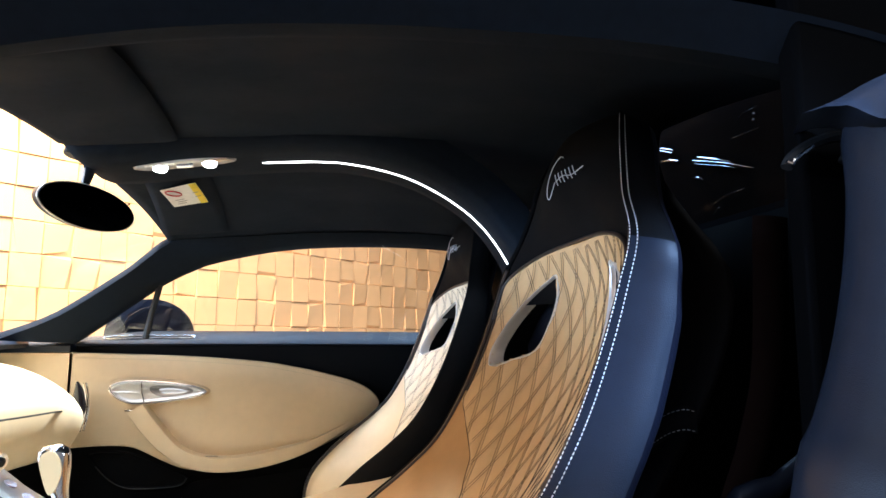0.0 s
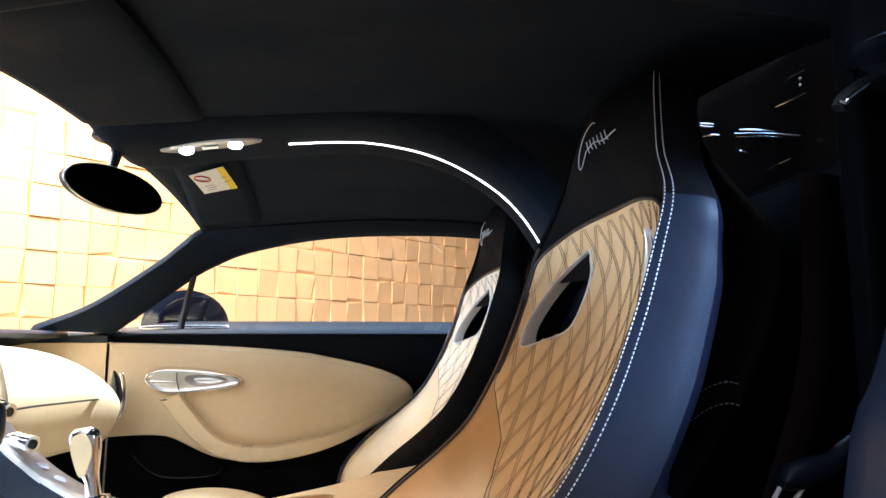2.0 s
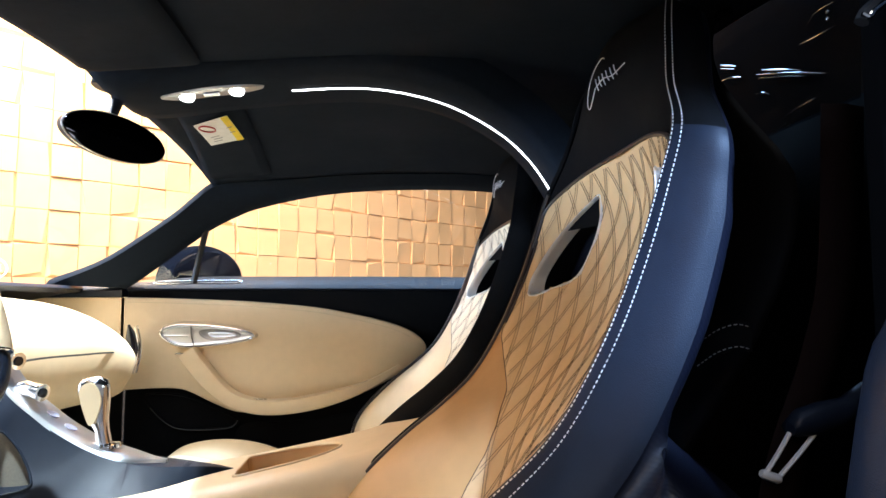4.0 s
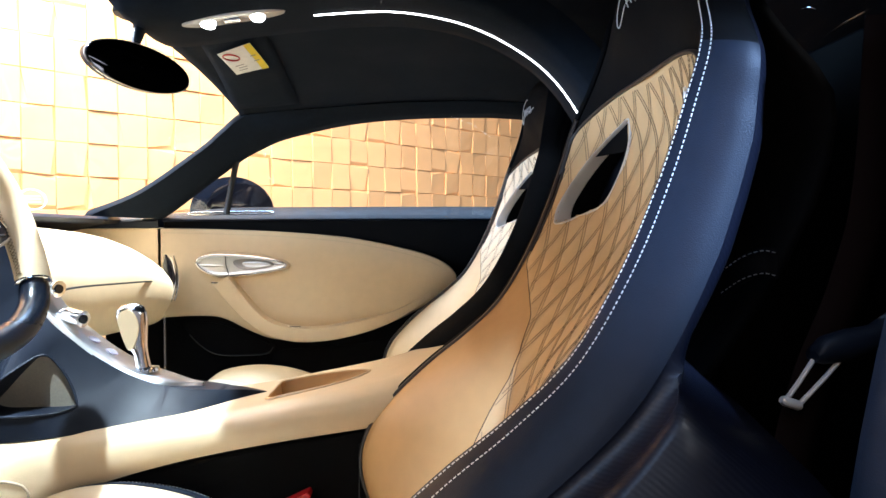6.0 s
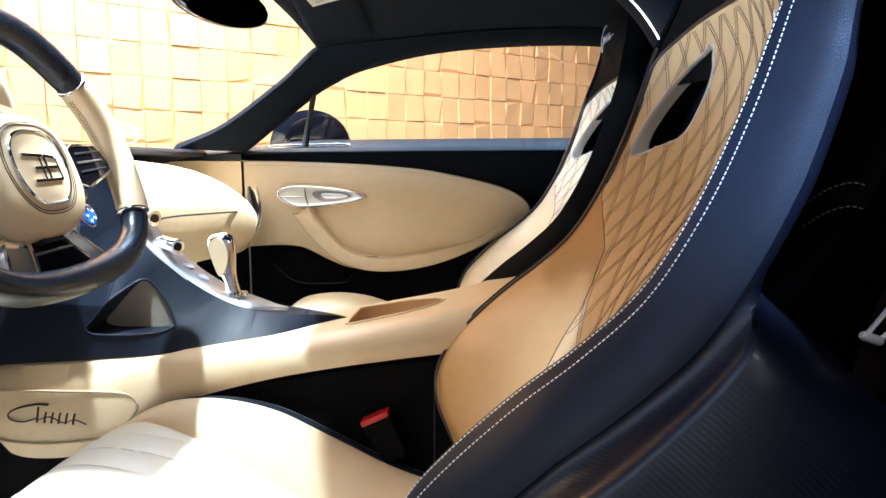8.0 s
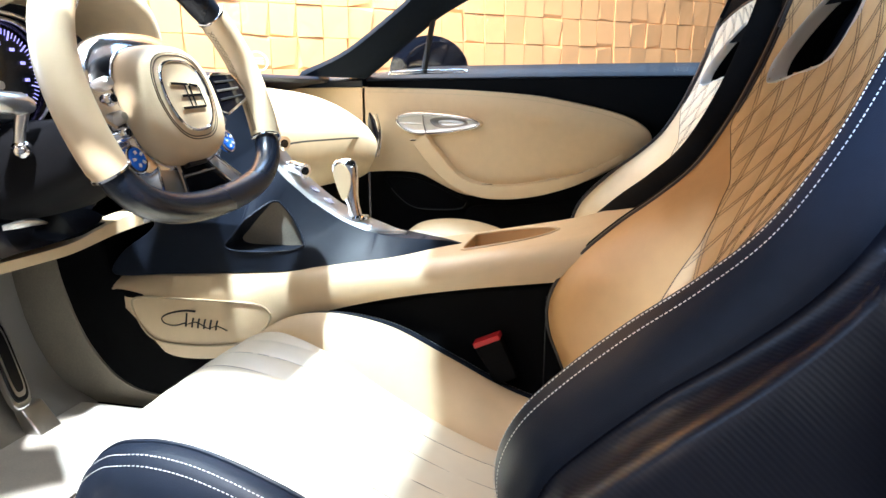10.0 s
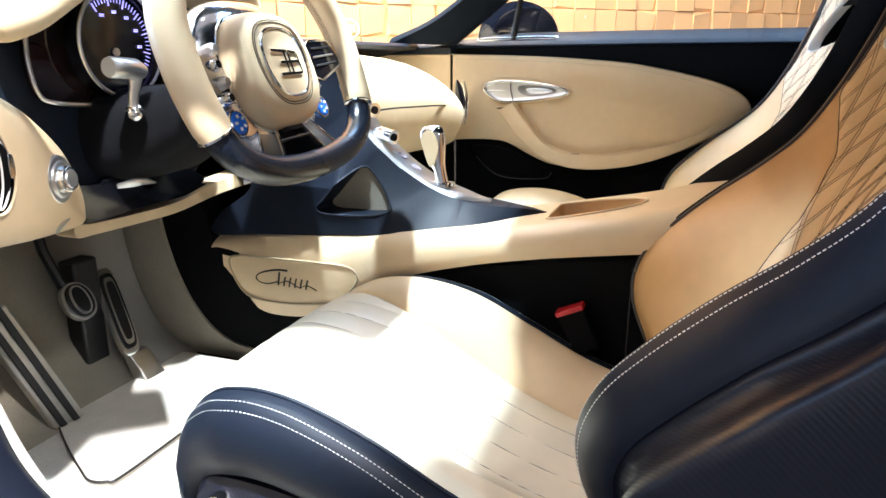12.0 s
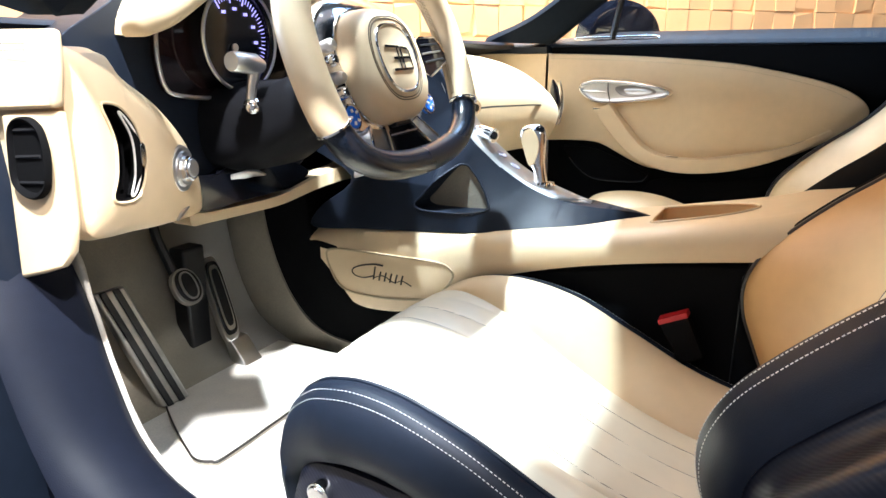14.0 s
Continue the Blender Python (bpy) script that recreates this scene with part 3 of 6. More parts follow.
def build_seat(leather, plain, tone, inner, cx=0.0, cz=0.0):
    """One bucket seat with its back in one leather; inner is the side by the console, cx and cz slide its cushion."""
    seat = thing("bucket_seat", (0.15, SY, 0.18), "bucket seat with quilted tan leather back and navy sides", "seat", "seats of the car")
    # quilted field
    rows = []
    for s in np.linspace(at_height(0.31), S_TOP, 150):
        both_q = {-1: quilt_edge(s, -1), 1: quilt_edge(s, 1)}
        row = []
        for v in np.linspace(-1, 1, 121):
            p = seat_face(v * both_q[1 if v > 0 else -1], s)
            p.x -= puff(p.y - SY, p.z) * min(1, (1 - abs(v)) * 12) * smooth(S_TOP + 0.001, S_TOP - 0.02, s) + 0.001
            row.append(p)
        rows.append(row)
    cut = lambda i, j: not in_hole((rows[i][j].y + rows[i + 1][j + 1].y) / 2 - SY, (rows[i][j].z + rows[i + 1][j + 1].z) / 2)
    part("quilted_panel", grid(rows, keep=cut), leather, seat, tone + " leather sewn in elongated diamonds", angle=70)
    # double seams of the diamonds
    seams = []
    for sign in (1, -1):
        for k in range(-20, 21):
            for off in (-0.0026, 0.0026):
                line = []
                for z in np.arange(0.45, 0.985, 0.005):
                    y = (k * QV - sign * z / QS * QV) % (QV * 40) - QV * 20 + off
                    hw = 0.238
                    if abs(y) < hw:
                        for _ in range(2):
                            s = s_of_z(z, max(-1, min(1, y / hw)))
                            hw = float(np.interp(s * (NS - 1), range(NS), half_c[:, 0]))
                        q = quilt_edge(s, 1 if y > 0 else -1)
                        if abs(y) < q * hw - 0.004 and s < S_TOP - 0.004 and not in_hole(y, z):
                            p = seat_face(y / hw, s, 0.0027)
                            line.append(p)
                            continue
                    if len(line) > 2:
                        seams.append(line)
                    line = []
                if len(line) > 2:
                    seams.append(line)
    part("quilt_seams", merge(*[tube(l, 0.00032, 4) for l in seams]), DTHREAD, seat, "dark double thread of the quilting")
    # smooth bolsters beside the quilt
    for side in (-1, 1):
        rows = []
        for s in np.linspace(at_height(0.275), at_height(0.935), 90):
            q = quilt_edge(s, side) * 0.99
            rows.append([seat_face(side * (q + (1 - q) * k), s) for k in np.linspace(0, 1, 16)])
        part("edge_seam", tube([r[0] + Vector((-0.0012, 0, 0)) for r in rows[6:-8]], 0.0008, 5), DTHREAD, seat, "dark seam where quilt meets bolster")
        turn = next(k for k, s in enumerate(np.linspace(at_height(0.275), at_height(0.935), 90)) if s > at_height(0.765 if side == 1 else 0.705))
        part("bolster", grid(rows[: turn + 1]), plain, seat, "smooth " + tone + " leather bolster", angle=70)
        part("edge_band", grid(rows[turn:]), NAVY, seat, "navy leather band beside the quilting", angle=70)
        part("piping", tube([r[0] + Vector((-0.001, 0, 0)) for r in rows[turn:-6]], 0.0022, 6), BROWN, seat, "dark brown piping")
    # headrest
    rows = [[seat_face(v, s, -0.002) for v in np.linspace(-1, 1, 40)] for s in np.linspace(at_height(0.90), 1, 60)]
    part("headrest", grid(rows), BLACK, seat, "black suede headrest", angle=70)
    # side rolls, their seams and the shell behind
    span = np.linspace(at_height(0.275), 1, 130)
    def side_point(side, s, k):
        q = s * (NS - 1)
        i = min(int(q), NS - 2)
        t = q - i
        e = edge_c[i] * (1 - t) + edge_c[i + 1] * t
        hw, fl = half_c[i] * (1 - t) + half_c[i + 1] * t
        d = edge_c[min(i + 1, NS - 1)] - edge_c[max(i - 1, 0)]
        d = d / np.hypot(*d)
        n = np.array([d[1], -d[0]])
        back, out = k
        back *= float(np.interp(e[1], [0.60, 0.70, 0.80, 0.88, 0.93, 0.96, 1.0], [1.0, 1.2, 1.3, 1.2, 0.95, 0.8, 0.8])) if back > 0 else 1
        return Vector((e[0] + n[0] * back, SY + side * (hw + out * fl), e[1] + n[1] * back))
    ROLL = [(0.0, 0.0), (-0.005, 0.10), (-0.003, 0.22), (0.003, 0.40), (0.010, 0.62), (0.018, 0.82), (0.027, 0.96), (0.036, 1.02)]
    SHELL = [(0.036, 1.02), (0.044, 0.85), (0.052, 0.2), (0.060, -1.0), (0.075, -2.4), (0.09, -3.6)]
    SHOULDER = at_height(0.948)
    WING = [(0.034, 0.93), (0.044, 1.00), (0.050, 1.25), (0.044, 1.58), (0.042, 1.84), (0.052, 1.95), (0.09, 2.0), (0.18, 2.0)]
    LOW_ROLL = [(0.0, 0.0), (-0.005, 0.10), (-0.003, 0.22), (0.002, 0.40), (0.010, 0.62), (0.020, 0.80), (0.029, 0.92), (0.037, 0.97)]
    shell_c, wing_c, roll_c, low_c = catmull(SHELL, 16), catmull(WING, 16), catmull(ROLL, 18), catmull(LOW_ROLL, 18)
    def roll_point(side, s, j):
        z = float(np.interp(s, np.linspace(0, 1, NS), edge_c[:, 1]))
        w = smooth(0.80, 0.70, z)
        return side_point(side, s, roll_c[j] * (1 - w) + low_c[j] * w)
    def shell_point(side, s, j):
        z = float(np.interp(s, np.linspace(0, 1, NS), edge_c[:, 1]))
        w = smooth(0.745, 0.700, z)
        return side_point(side, s, shell_c[j] * (1 - w) + wing_c[j] * w)
    for side in (-1, 1):
        for lo, hi, name, material, words in ((at_height(0.275), SHOULDER, "side_roll", NAVY, "navy leather side roll"), (SHOULDER, 1, "headrest_side", BLACK, "black suede side of the headrest")):
            rows = [[roll_point(side, s, j) for j in range(18)] for s in np.linspace(lo, hi, 110)]
            part(name, grid(rows), BLACK if side == inner else material, seat, "black suede inner side roll" if side == inner else words, angle=70)
        rows = [[roll_point(side, s, 17)] + [shell_point(side, s, j) for j in range(1, 16)] for s in span]
        part("shell_side", grid(rows), CARBON, seat, "carbon fibre side of the seat shell", angle=70)
        dense = np.linspace(at_height(0.29), at_height(1.11) if side != inner else at_height(0.30), 3600)
        for jj, mix in ((3, 0.5), (6, 0.6)):
            line = [roll_point(side, s, jj) * (1 - mix) + roll_point(side, s, jj + 1) * mix + Vector((-0.0008, side * 0.0012, 0.0005)) for s in dense]
            part("seam", stitches(line, lambda i: (-0.6, side * 0.6, 0.5), 0.00055, 0.0026, 0.0015), THREAD, seat, "white contrast stitching")
        line = [seat_face(side, s) + Vector((-0.001, 0, 0)) for s in np.linspace(at_height(0.275), at_height(0.96), 110)]
        part("piping", tube(line, 0.0035, 6), BROWN, seat, "dark brown piping")
    # slots for the belts with their metal frames, one by each shoulder
    for side in (-1, 1):
        loop = [seat_face(side * y / 0.240, s_of_z(z, y / 0.240)) for y, z in HOLE]
        c = sum(loop, Vector()) / 60
        back = Vector((0.94, side * 0.34, 0))
        rows = [[c + (p - c) * out + back * dep for p in loop] for out, dep in ((1.07, 0.003), (1.05, -0.003), (1.01, -0.005), (0.985, -0.003), (0.97, 0.003), (0.93, 0.019))]
        part("slot_frame", grid(rows, wrap=True), SLOT, seat, "satin metal frame of the belt slot, paled to look lit", angle=60)
        part("slot_lining", grid([[c + (p - c) * k + back * d for p in loop] for k, d in ((0.932, 0.018), (0.92, 0.060), (0.02, 0.063))], wrap=True), BLACK, seat, "black inside of the belt slot")
    arch = [seat_face((1 if k else -1) * quilt_edge(s, 1 if k else -1), s, 0.002) for k in (0, 1) for s in (np.linspace(at_height(0.88), S_TOP - 1e-5, 60) if not k else np.linspace(S_TOP - 1e-5, at_height(0.88), 60))]
    part("piping", tube(arch, 0.0026, 6), BROWN, seat, "dark brown piping")
    rows = [[(mid_c[i][0] + 0.10, SY + v * half_c[i][0] * (0.66 - 0.1 * smooth(0.88, 1.0, mid_c[i][1])), mid_c[i][1]) for v in np.linspace(-1, 1, 9)] for i in range(0, NS, 6)]
    part("shell_back", grid(rows), BLACK, seat, "black back of the seat shell", solid=0.01)
    # plain swoosh where the headrest carries its embroidered mark
    def mark(pts, r):
        return tube([seat_face((y - SY) / 0.16, s_of_z(z, (y - SY) / 0.16), 0.002) for y, z in catmull(pts, 24)], r, 5)
    strokes = [mark([(0.800, 1.084), (0.812, 1.087), (0.838, 1.078), (0.860, 1.060), (0.868, 1.046), (0.862, 1.040), (0.845, 1.046), (0.828, 1.056)], 0.0007)]
    strokes += [mark([(y + 0.003, 1.066 - 0.0), (y, 1.058), (y - 0.004, 1.050 + 0.002 * (k % 2))], 0.0007) for k, y in enumerate((0.822, 0.811, 0.800, 0.789, 0.778, 0.768))]
    strokes += [mark([(0.824, 1.056), (0.80, 1.059), (0.775, 1.055), (0.745, 1.059)], 0.0007)]
    part("embroidered_mark", merge(*strokes), SILVERINK, seat, "silver embroidered mark of plain strokes")
    # cushion
    L = catmull([(-0.425, 0.300, 0.300), (-0.430, 0.345, 0.350), (-0.405, 0.382, 0.384), (-0.35, 0.402, 0.416), (-0.25, 0.388, 0.428), (-0.15, 0.343, 0.412), (-0.05, 0.292, 0.366), (0.05, 0.258, 0.318), (0.15, 0.243, 0.29), (0.28, 0.245, 0.27)], 70) + np.array((cx, cz, cz))
    def cushion(v, i):
        x, zc, ze = L[i]
        u = abs(v)
        nar = 1 - 0.10 * smooth(-0.33, -0.43, x)
        seam = float(np.interp(x, [-0.34, -0.25, -0.14, -0.05, 0.06], [0.76, 0.66, 0.59, 0.57, 0.52]))
        t = max(0.0, (u - seam) / (1 - seam))
        rise = (ze - zc) * (1.0 if v > 0 else 0.5) + 0.006 * smooth(-0.40, -0.30, x)
        zz = zc + rise * (1 - (1 - t) ** 2.2) - 0.012 * smooth(0.90, 1.0, u) - 0.0035 * math.exp(-(((u - seam) / 0.018) ** 2))
        flute = 0.0042 * abs(math.sin(math.pi * (v - 0.05) / 0.255)) ** 0.5 * smooth(seam, seam - 0.05, u)
        return Vector((x + 0.02 * u**3 * smooth(-0.2, -0.4, x), SY + 0.010 + v * 0.215 * nar, zz + flute * smooth(-0.42, -0.37, x)))
    def seam_at(i):
        return float(np.interp(L[i][0], [-0.34, -0.25, -0.14, -0.05, 0.06], [0.76, 0.66, 0.59, 0.57, 0.52]))
    part("seat_cushion", grid([[cushion(v * seam_at(i), i) for v in np.linspace(-1, 1, 121)] for i in range(70)]), IVORY, seat, "ivory leather seat cushion with long flutes", angle=70)
    for side in (-1, 1):
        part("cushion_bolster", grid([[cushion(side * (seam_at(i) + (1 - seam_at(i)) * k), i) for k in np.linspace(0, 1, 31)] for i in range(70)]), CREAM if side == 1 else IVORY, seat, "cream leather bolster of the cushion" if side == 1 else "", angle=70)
    lines = [tube([cushion(0.05 + 0.255 * k, i) + Vector((0, 0, 0.0002)) for i in range(8, 68)], 0.0010, 4) for k in (-2, -1, 0, 1)]
    part("flute_seams", merge(*lines), mat("greige_thread", (0.20, 0.165, 0.12), 0.8, bump=0), seat, "fine seams between the flutes")
    for side in (-1, 1):
        rows = []
        for i in range(70):
            p = cushion(side, i)
            rows.append([p + Vector((0, side * dy, dz)) for dy, dz in ((0, 0), (0.010, 0.003), (0.024, -0.003), (0.037, -0.018), (0.045, -0.042), (0.044, -0.072), (0.032, -0.10), (0.010, -0.115))])
        front = [[p + Vector((-0.004, 0, 0)) for p in rows[0]]]
        part("cushion_roll", grid(rows), NAVY, seat, "navy leather roll along the cushion", angle=70)
        part("piping", tube([r[0] + Vector((0, 0, 0.0015)) for r in rows], 0.0045 if side > 0 else 0.003, 8), NAVY, seat, "navy leather piping")
        dense = [np.array(p) for p in (catmull([tuple(r[2] + Vector((0, side * 0.0, 0.0006))) for r in rows[1:]], 1200))]
        part("seam", stitches(dense, lambda i: (0, side * 0.6, 0.8), 0.00045, 0.0030, 0.0020), THREAD, seat, "white contrast stitching")
        dense = [np.array(p) for p in (catmull([tuple(r[3] * 0.6 + r[2] * 0.4 + Vector((0, side * 0.0008, 0.0004))) for r in rows[1:]], 1200))]
        part("seam", stitches(dense, lambda i: (0, side * 0.8, 0.6), 0.00045, 0.0030, 0.0020), THREAD, seat, "white contrast stitching")
    rows = []
    for i in range(0, 26):
        v = -1 + 2 * i / 25
        p = cushion(v, 0)
        rows.append([p + Vector((dx, 0, dz)) for dx, dz in ((0, 0), (-0.006, -0.02), (0.0, -0.06), (0.02, -0.09))])
    part("cushion_front", grid(rows), NAVY, seat, "navy leather front of the cushion", angle=70)
    rows = []
    for x, z in catmull([(-0.375, 0.185), (-0.385, 0.26), (-0.33, 0.285), (-0.15, 0.27), (0.05, 0.25), (0.25, 0.26)], 30):
        rows.append([(x, SY - 0.220, z - 0.0), (x, SY - 0.232, z - 0.02), (x, SY - 0.228, 0.185), (x, SY + 0.240, 0.185), (x, SY + 0.245, z - 0.02), (x, SY + 0.235, z)])
    part("seat_base", lofted(rows), CARBON, seat, "carbon fibre seat base", angle=50)
    part("adjuster_knob", merge(disc((-0.340, SY - 0.246, 0.256), (0, 1, 0), 0.016, 0.02), disc((-0.340, SY - 0.250, 0.256), (0, 1, 0), 0.011, 0.006, r2=0.015)), CHROME, seat, "round chrome seat adjuster", bevel=0.002)
    return seat


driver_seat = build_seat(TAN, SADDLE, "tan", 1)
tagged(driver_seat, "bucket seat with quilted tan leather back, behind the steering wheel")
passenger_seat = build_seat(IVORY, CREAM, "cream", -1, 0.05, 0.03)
passenger_seat.location.y += 0.74
tagged(passenger_seat, "bucket seat with quilted cream leather back, beside the passenger door")


# the closed passenger door
def panel(y):
    return lambda a, b, d: (a, y + d, b)


door = thing("door_1", (0.0, 1.94, 0.18), "closed passenger door with cream leather pad and black panel", "car door", "", "structure")
OUT = [(-0.493, 0.20), (0.60, 0.20), (0.60, 0.833), (0.2, 0.833), (-0.2, 0.832), (-0.493, 0.829)]
part("door_panel", slab(OUT, panel(1.912), 0.05), BLACK, door, "black suede door panel", bevel=0.004)
PAD = [(-0.491, 0.8075), (-0.46, 0.8072), (-0.333, 0.804), (-0.172, 0.797), (-0.015, 0.784), (0.070, 0.770), (0.150, 0.753), (0.215, 0.735), (0.262, 0.714), (0.290, 0.690), (0.296, 0.667), (0.275, 0.642), (0.217, 0.601), (0.141, 0.559), (0.050, 0.530), (-0.03, 0.514), (-0.094, 0.507), (-0.15, 0.505), (-0.205, 0.509), (-0.257, 0.529), (-0.322, 0.561), (-0.36, 0.570), (-0.422, 0.571), (-0.491, 0.567), (-0.4975, 0.563), (-0.498, 0.575), (-0.498, 0.68), (-0.498, 0.795), (-0.4975, 0.8085)]


def inset_pad(outline, levels):
    """A cushioned pad: the outline drawn in and raised in steps towards the cabin."""
    c = np.mean(outline, axis=0)
    rows = []
    o = ring(outline, 140)
    nrm = []
    for k in range(140):
        t = o[(k + 1) % 140] - o[k - 1]
        nrm.append(np.array([t[1], -t[0]]) / max(1e-9, np.hypot(*t)))
    area = sum(o[k - 1][0] * o[k][1] - o[k][0] * o[k - 1][1] for k in range(140))
    sg = -1 if area > 0 else 1
    for ins, y in levels:
        rows.append([(o[k][0] + sg * nrm[k][0] * ins, y, o[k][1] + sg * nrm[k][1] * ins) for k in range(140)])
    bm = grid(rows, wrap=True)
    bm.verts.ensure_lookup_table()
    last = [bm.verts[len(bm.verts) - 140 + k] for k in range(140)]
    f = bm.faces.new(last)
    bmesh.ops.triangulate(bm, faces=[f])
    return bm


part("door_pad", inset_pad(PAD, ((0.0, 1.915), (0.0, 1.897), (0.0015, 1.8925), (0.004, 1.891))), CREAM, door, "cream leather door pad", angle=50)
line = ring(PAD, 200)
part("seam", stitches([(x, 1.8895, z) for x, z in catmull([(x * 0.985 - 0.002, z - 0.013) for x, z in PAD[:9]], 900)], lambda i: (0, -1, 0), 0.0006, 0.004, 0.002), mat("cream_thread", (0.5, 0.4, 0.26), 0.7, bump=0), door, "tone-in-tone stitching")
ARM = catmull([(-0.326, 0.668), (-0.312, 0.648), (-0.293, 0.624), (-0.249, 0.5755), (-0.203, 0.542), (-0.14, 0.5245), (-0.06, 0.525), (0.03, 0.541), (0.12, 0.567), (0.19, 0.602), (0.235, 0.630)], 70)
rows = []
for i, (x, z) in enumerate(ARM):
    d = ARM[min(i + 1, 69)] - ARM[max(i - 1, 0)]
    n = np.array([-d[1], d[0]]) / np.hypot(*d)
    wd = 0.0175 - 0.010 * smooth(0.0, 0.235, x) + 0.004 * smooth(-0.2, -0.30, x)
    pr = 0.040 * smooth(0.25, 0.0, x) + 0.001
    rows.append([(x + n[0] * wd * a, 1.893 - pr * b, z + n[1] * wd * a) for a, b in ((-1.12, -0.1), (-1.08, 0.80), (-0.96, 0.97), (-0.5, 1.0), (0.5, 1.0), (0.94, 0.97), (1.05, 0.80), (1.12, -0.1))])
part("armrest", lofted(rows), CREAM, door, "cream leather armrest sweeping down from the handle", angle=45)
part("trim_bar", tube([(-0.352, 1.861, 0.6625), (-0.318, 1.861, 0.6625)], 0.002, 6), CHROME, door)
part("trim_bar", tube([(-0.175, 1.866, 0.544), (-0.12, 1.866, 0.5435)], 0.0016, 6), CHROME, door)
# handle
HAND = [(-0.394, 0.714), (-0.388, 0.727), (-0.368, 0.734), (-0.345, 0.737), (-0.30, 0.736), (-0.248, 0.732), (-0.200, 0.725), (-0.170, 0.717), (-0.158, 0.709), (-0.163, 0.702), (-0.180, 0.696), (-0.22, 0.689), (-0.283, 0.682), (-0.335, 0.680), (-0.363, 0.687), (-0.384, 0.700)]
part("handle_surround", inset_pad([(x * 1.06 + 0.017, (z - 0.706) * 1.28 + 0.706) for x, z in HAND], ((0, 1.893), (0.003, 1.880), (0.010, 1.876))), CREAM, door, "raised cream leather round the handle", angle=50)
hand = part("door_handle", inset_pad(HAND, ((0, 1.884), (0.0, 1.872), (0.002, 1.868), (0.004, 1.867), (0.007, 1.870), (0.010, 1.8705))), SATIN, door, "satin metal door handle", angle=45)
part("lever_recess", inset_pad([(-0.292, 0.722), (-0.26, 0.7255), (-0.215, 0.7215), (-0.196, 0.716), (-0.190, 0.709), (-0.200, 0.703), (-0.235, 0.697), (-0.270, 0.697), (-0.288, 0.704), (-0.297, 0.714)], ((0, 1.8705), (0.0, 1.8690), (0.002, 1.8688), (0.004, 1.8697))), mat("shaded_aluminium", (0.30, 0.29, 0.29), 0.3, 1.0, bump=0), hand, "grey recess of the lever", angle=45)
part("lever", inset_pad([(-0.272, 0.716), (-0.24, 0.718), (-0.21, 0.715), (-0.199, 0.709), (-0.215, 0.704), (-0.245, 0.702), (-0.268, 0.705)], ((0, 1.870), (0.001, 1.8660), (0.003, 1.8650), (0.005, 1.866))), SATIN, hand, "satin lever", angle=45)
part("handle_rim", tube([(x, 1.8675, z) for x, z in ring(HAND, 70)], 0.0022, 6, closed=True), CHROME, hand, "polished outline")
part("split_line", tube([(-0.318, 1.869, 0.737), (-0.316, 1.8665, 0.71), (-0.308, 1.8685, 0.679)], 0.0012, 5), GLOSS, hand)
part("front_bar", tube([(-0.385, 1.868, 0.708), (-0.35, 1.8655, 0.708), (-0.322, 1.867, 0.707)], 0.002, 6), SATIN, hand)
# pocket and lower panel
PK = [(-0.440, 0.552), (-0.425, 0.52), (-0.402, 0.495), (-0.37, 0.472), (-0.333, 0.462), (-0.27, 0.461), (-0.217, 0.466), (-0.20, 0.485), (-0.235, 0.505), (-0.30, 0.535), (-0.36, 0.553)]
part("door_pocket", inset_pad(PK, ((-0.003, 1.912), (-0.002, 1.904), (0.001, 1.903), (0.004, 1.911), (0.006, 1.9116))), BLACK, door, "black door pocket", angle=50)
part("pocket_rim", tube([(x, 1.9035, z) for x, z in catmull(PK[1:8], 30)], 0.0016, 6), PLASTIC, door)
part("lower_flap", inset_pad([(-0.19, 0.470), (-0.05, 0.482), (0.10, 0.499), (0.13, 0.500), (0.14, 0.453), (0.14, 0.36), (-0.2, 0.35), (-0.205, 0.40)], ((0, 1.914), (0.0, 1.906), (0.004, 1.904))), BLACK, door, "black flap below the armrest", angle=50)
# belt line
rows = []
for x, z in catmull([(-0.493, 0.829), (-0.40, 0.831), (-0.17, 0.832), (0.1, 0.833), (0.38, 0.833), (0.62, 0.833)], 40):
    rows.append([(x, 1.925, z - 0.006), (x, 1.903, z - 0.005), (x, 1.899, z - 0.001), (x, 1.903, z + 0.003), (x, 1.925, z + 0.015), (x, 1.955, (z + 0.033) - 0.014 * smooth(-0.3, -0.49, x)), (x, 1.968, z + 0.034 - 0.014 * smooth(-0.3, -0.49, x)), (x, 1.975, z - 0.02)])
part("belt_rail", lofted(rows), NAVY, door, "navy leather rail below the window", angle=60)
SL = ring([(-0.43, 0.845), (-0.41, 0.849), (-0.32, 0.851), (-0.22, 0.852), (-0.205, 0.8485), (-0.22, 0.8455), (-0.32, 0.844), (-0.41, 0.842)], 60)
part("demister_slot", tube([(x, 1.9005 + (z - 0.8325) * 1.75, z + 0.0015) for x, z in SL], 0.0014, 6, closed=True), CHROME, door, "long chrome-edged demister slot")
pane = part("window_pane", grid([[(x, 1.915 - 0.03 * smooth(0.84, 1.12, z), z) for x in np.linspace(-0.50, 0.62, 10)] for z in np.linspace(0.84, 1.115, 6)]), GLASS, door, "clear side window")
pane.visible_shadow = False
part("window_divider", tube([(-0.322, 1.90, 0.845), (-0.308, 1.892, 0.91), (-0.290, 1.885, 0.985)], [0.009, 0.008, 0.008], 8), PLASTIC, door, "black bar of the quarter window")

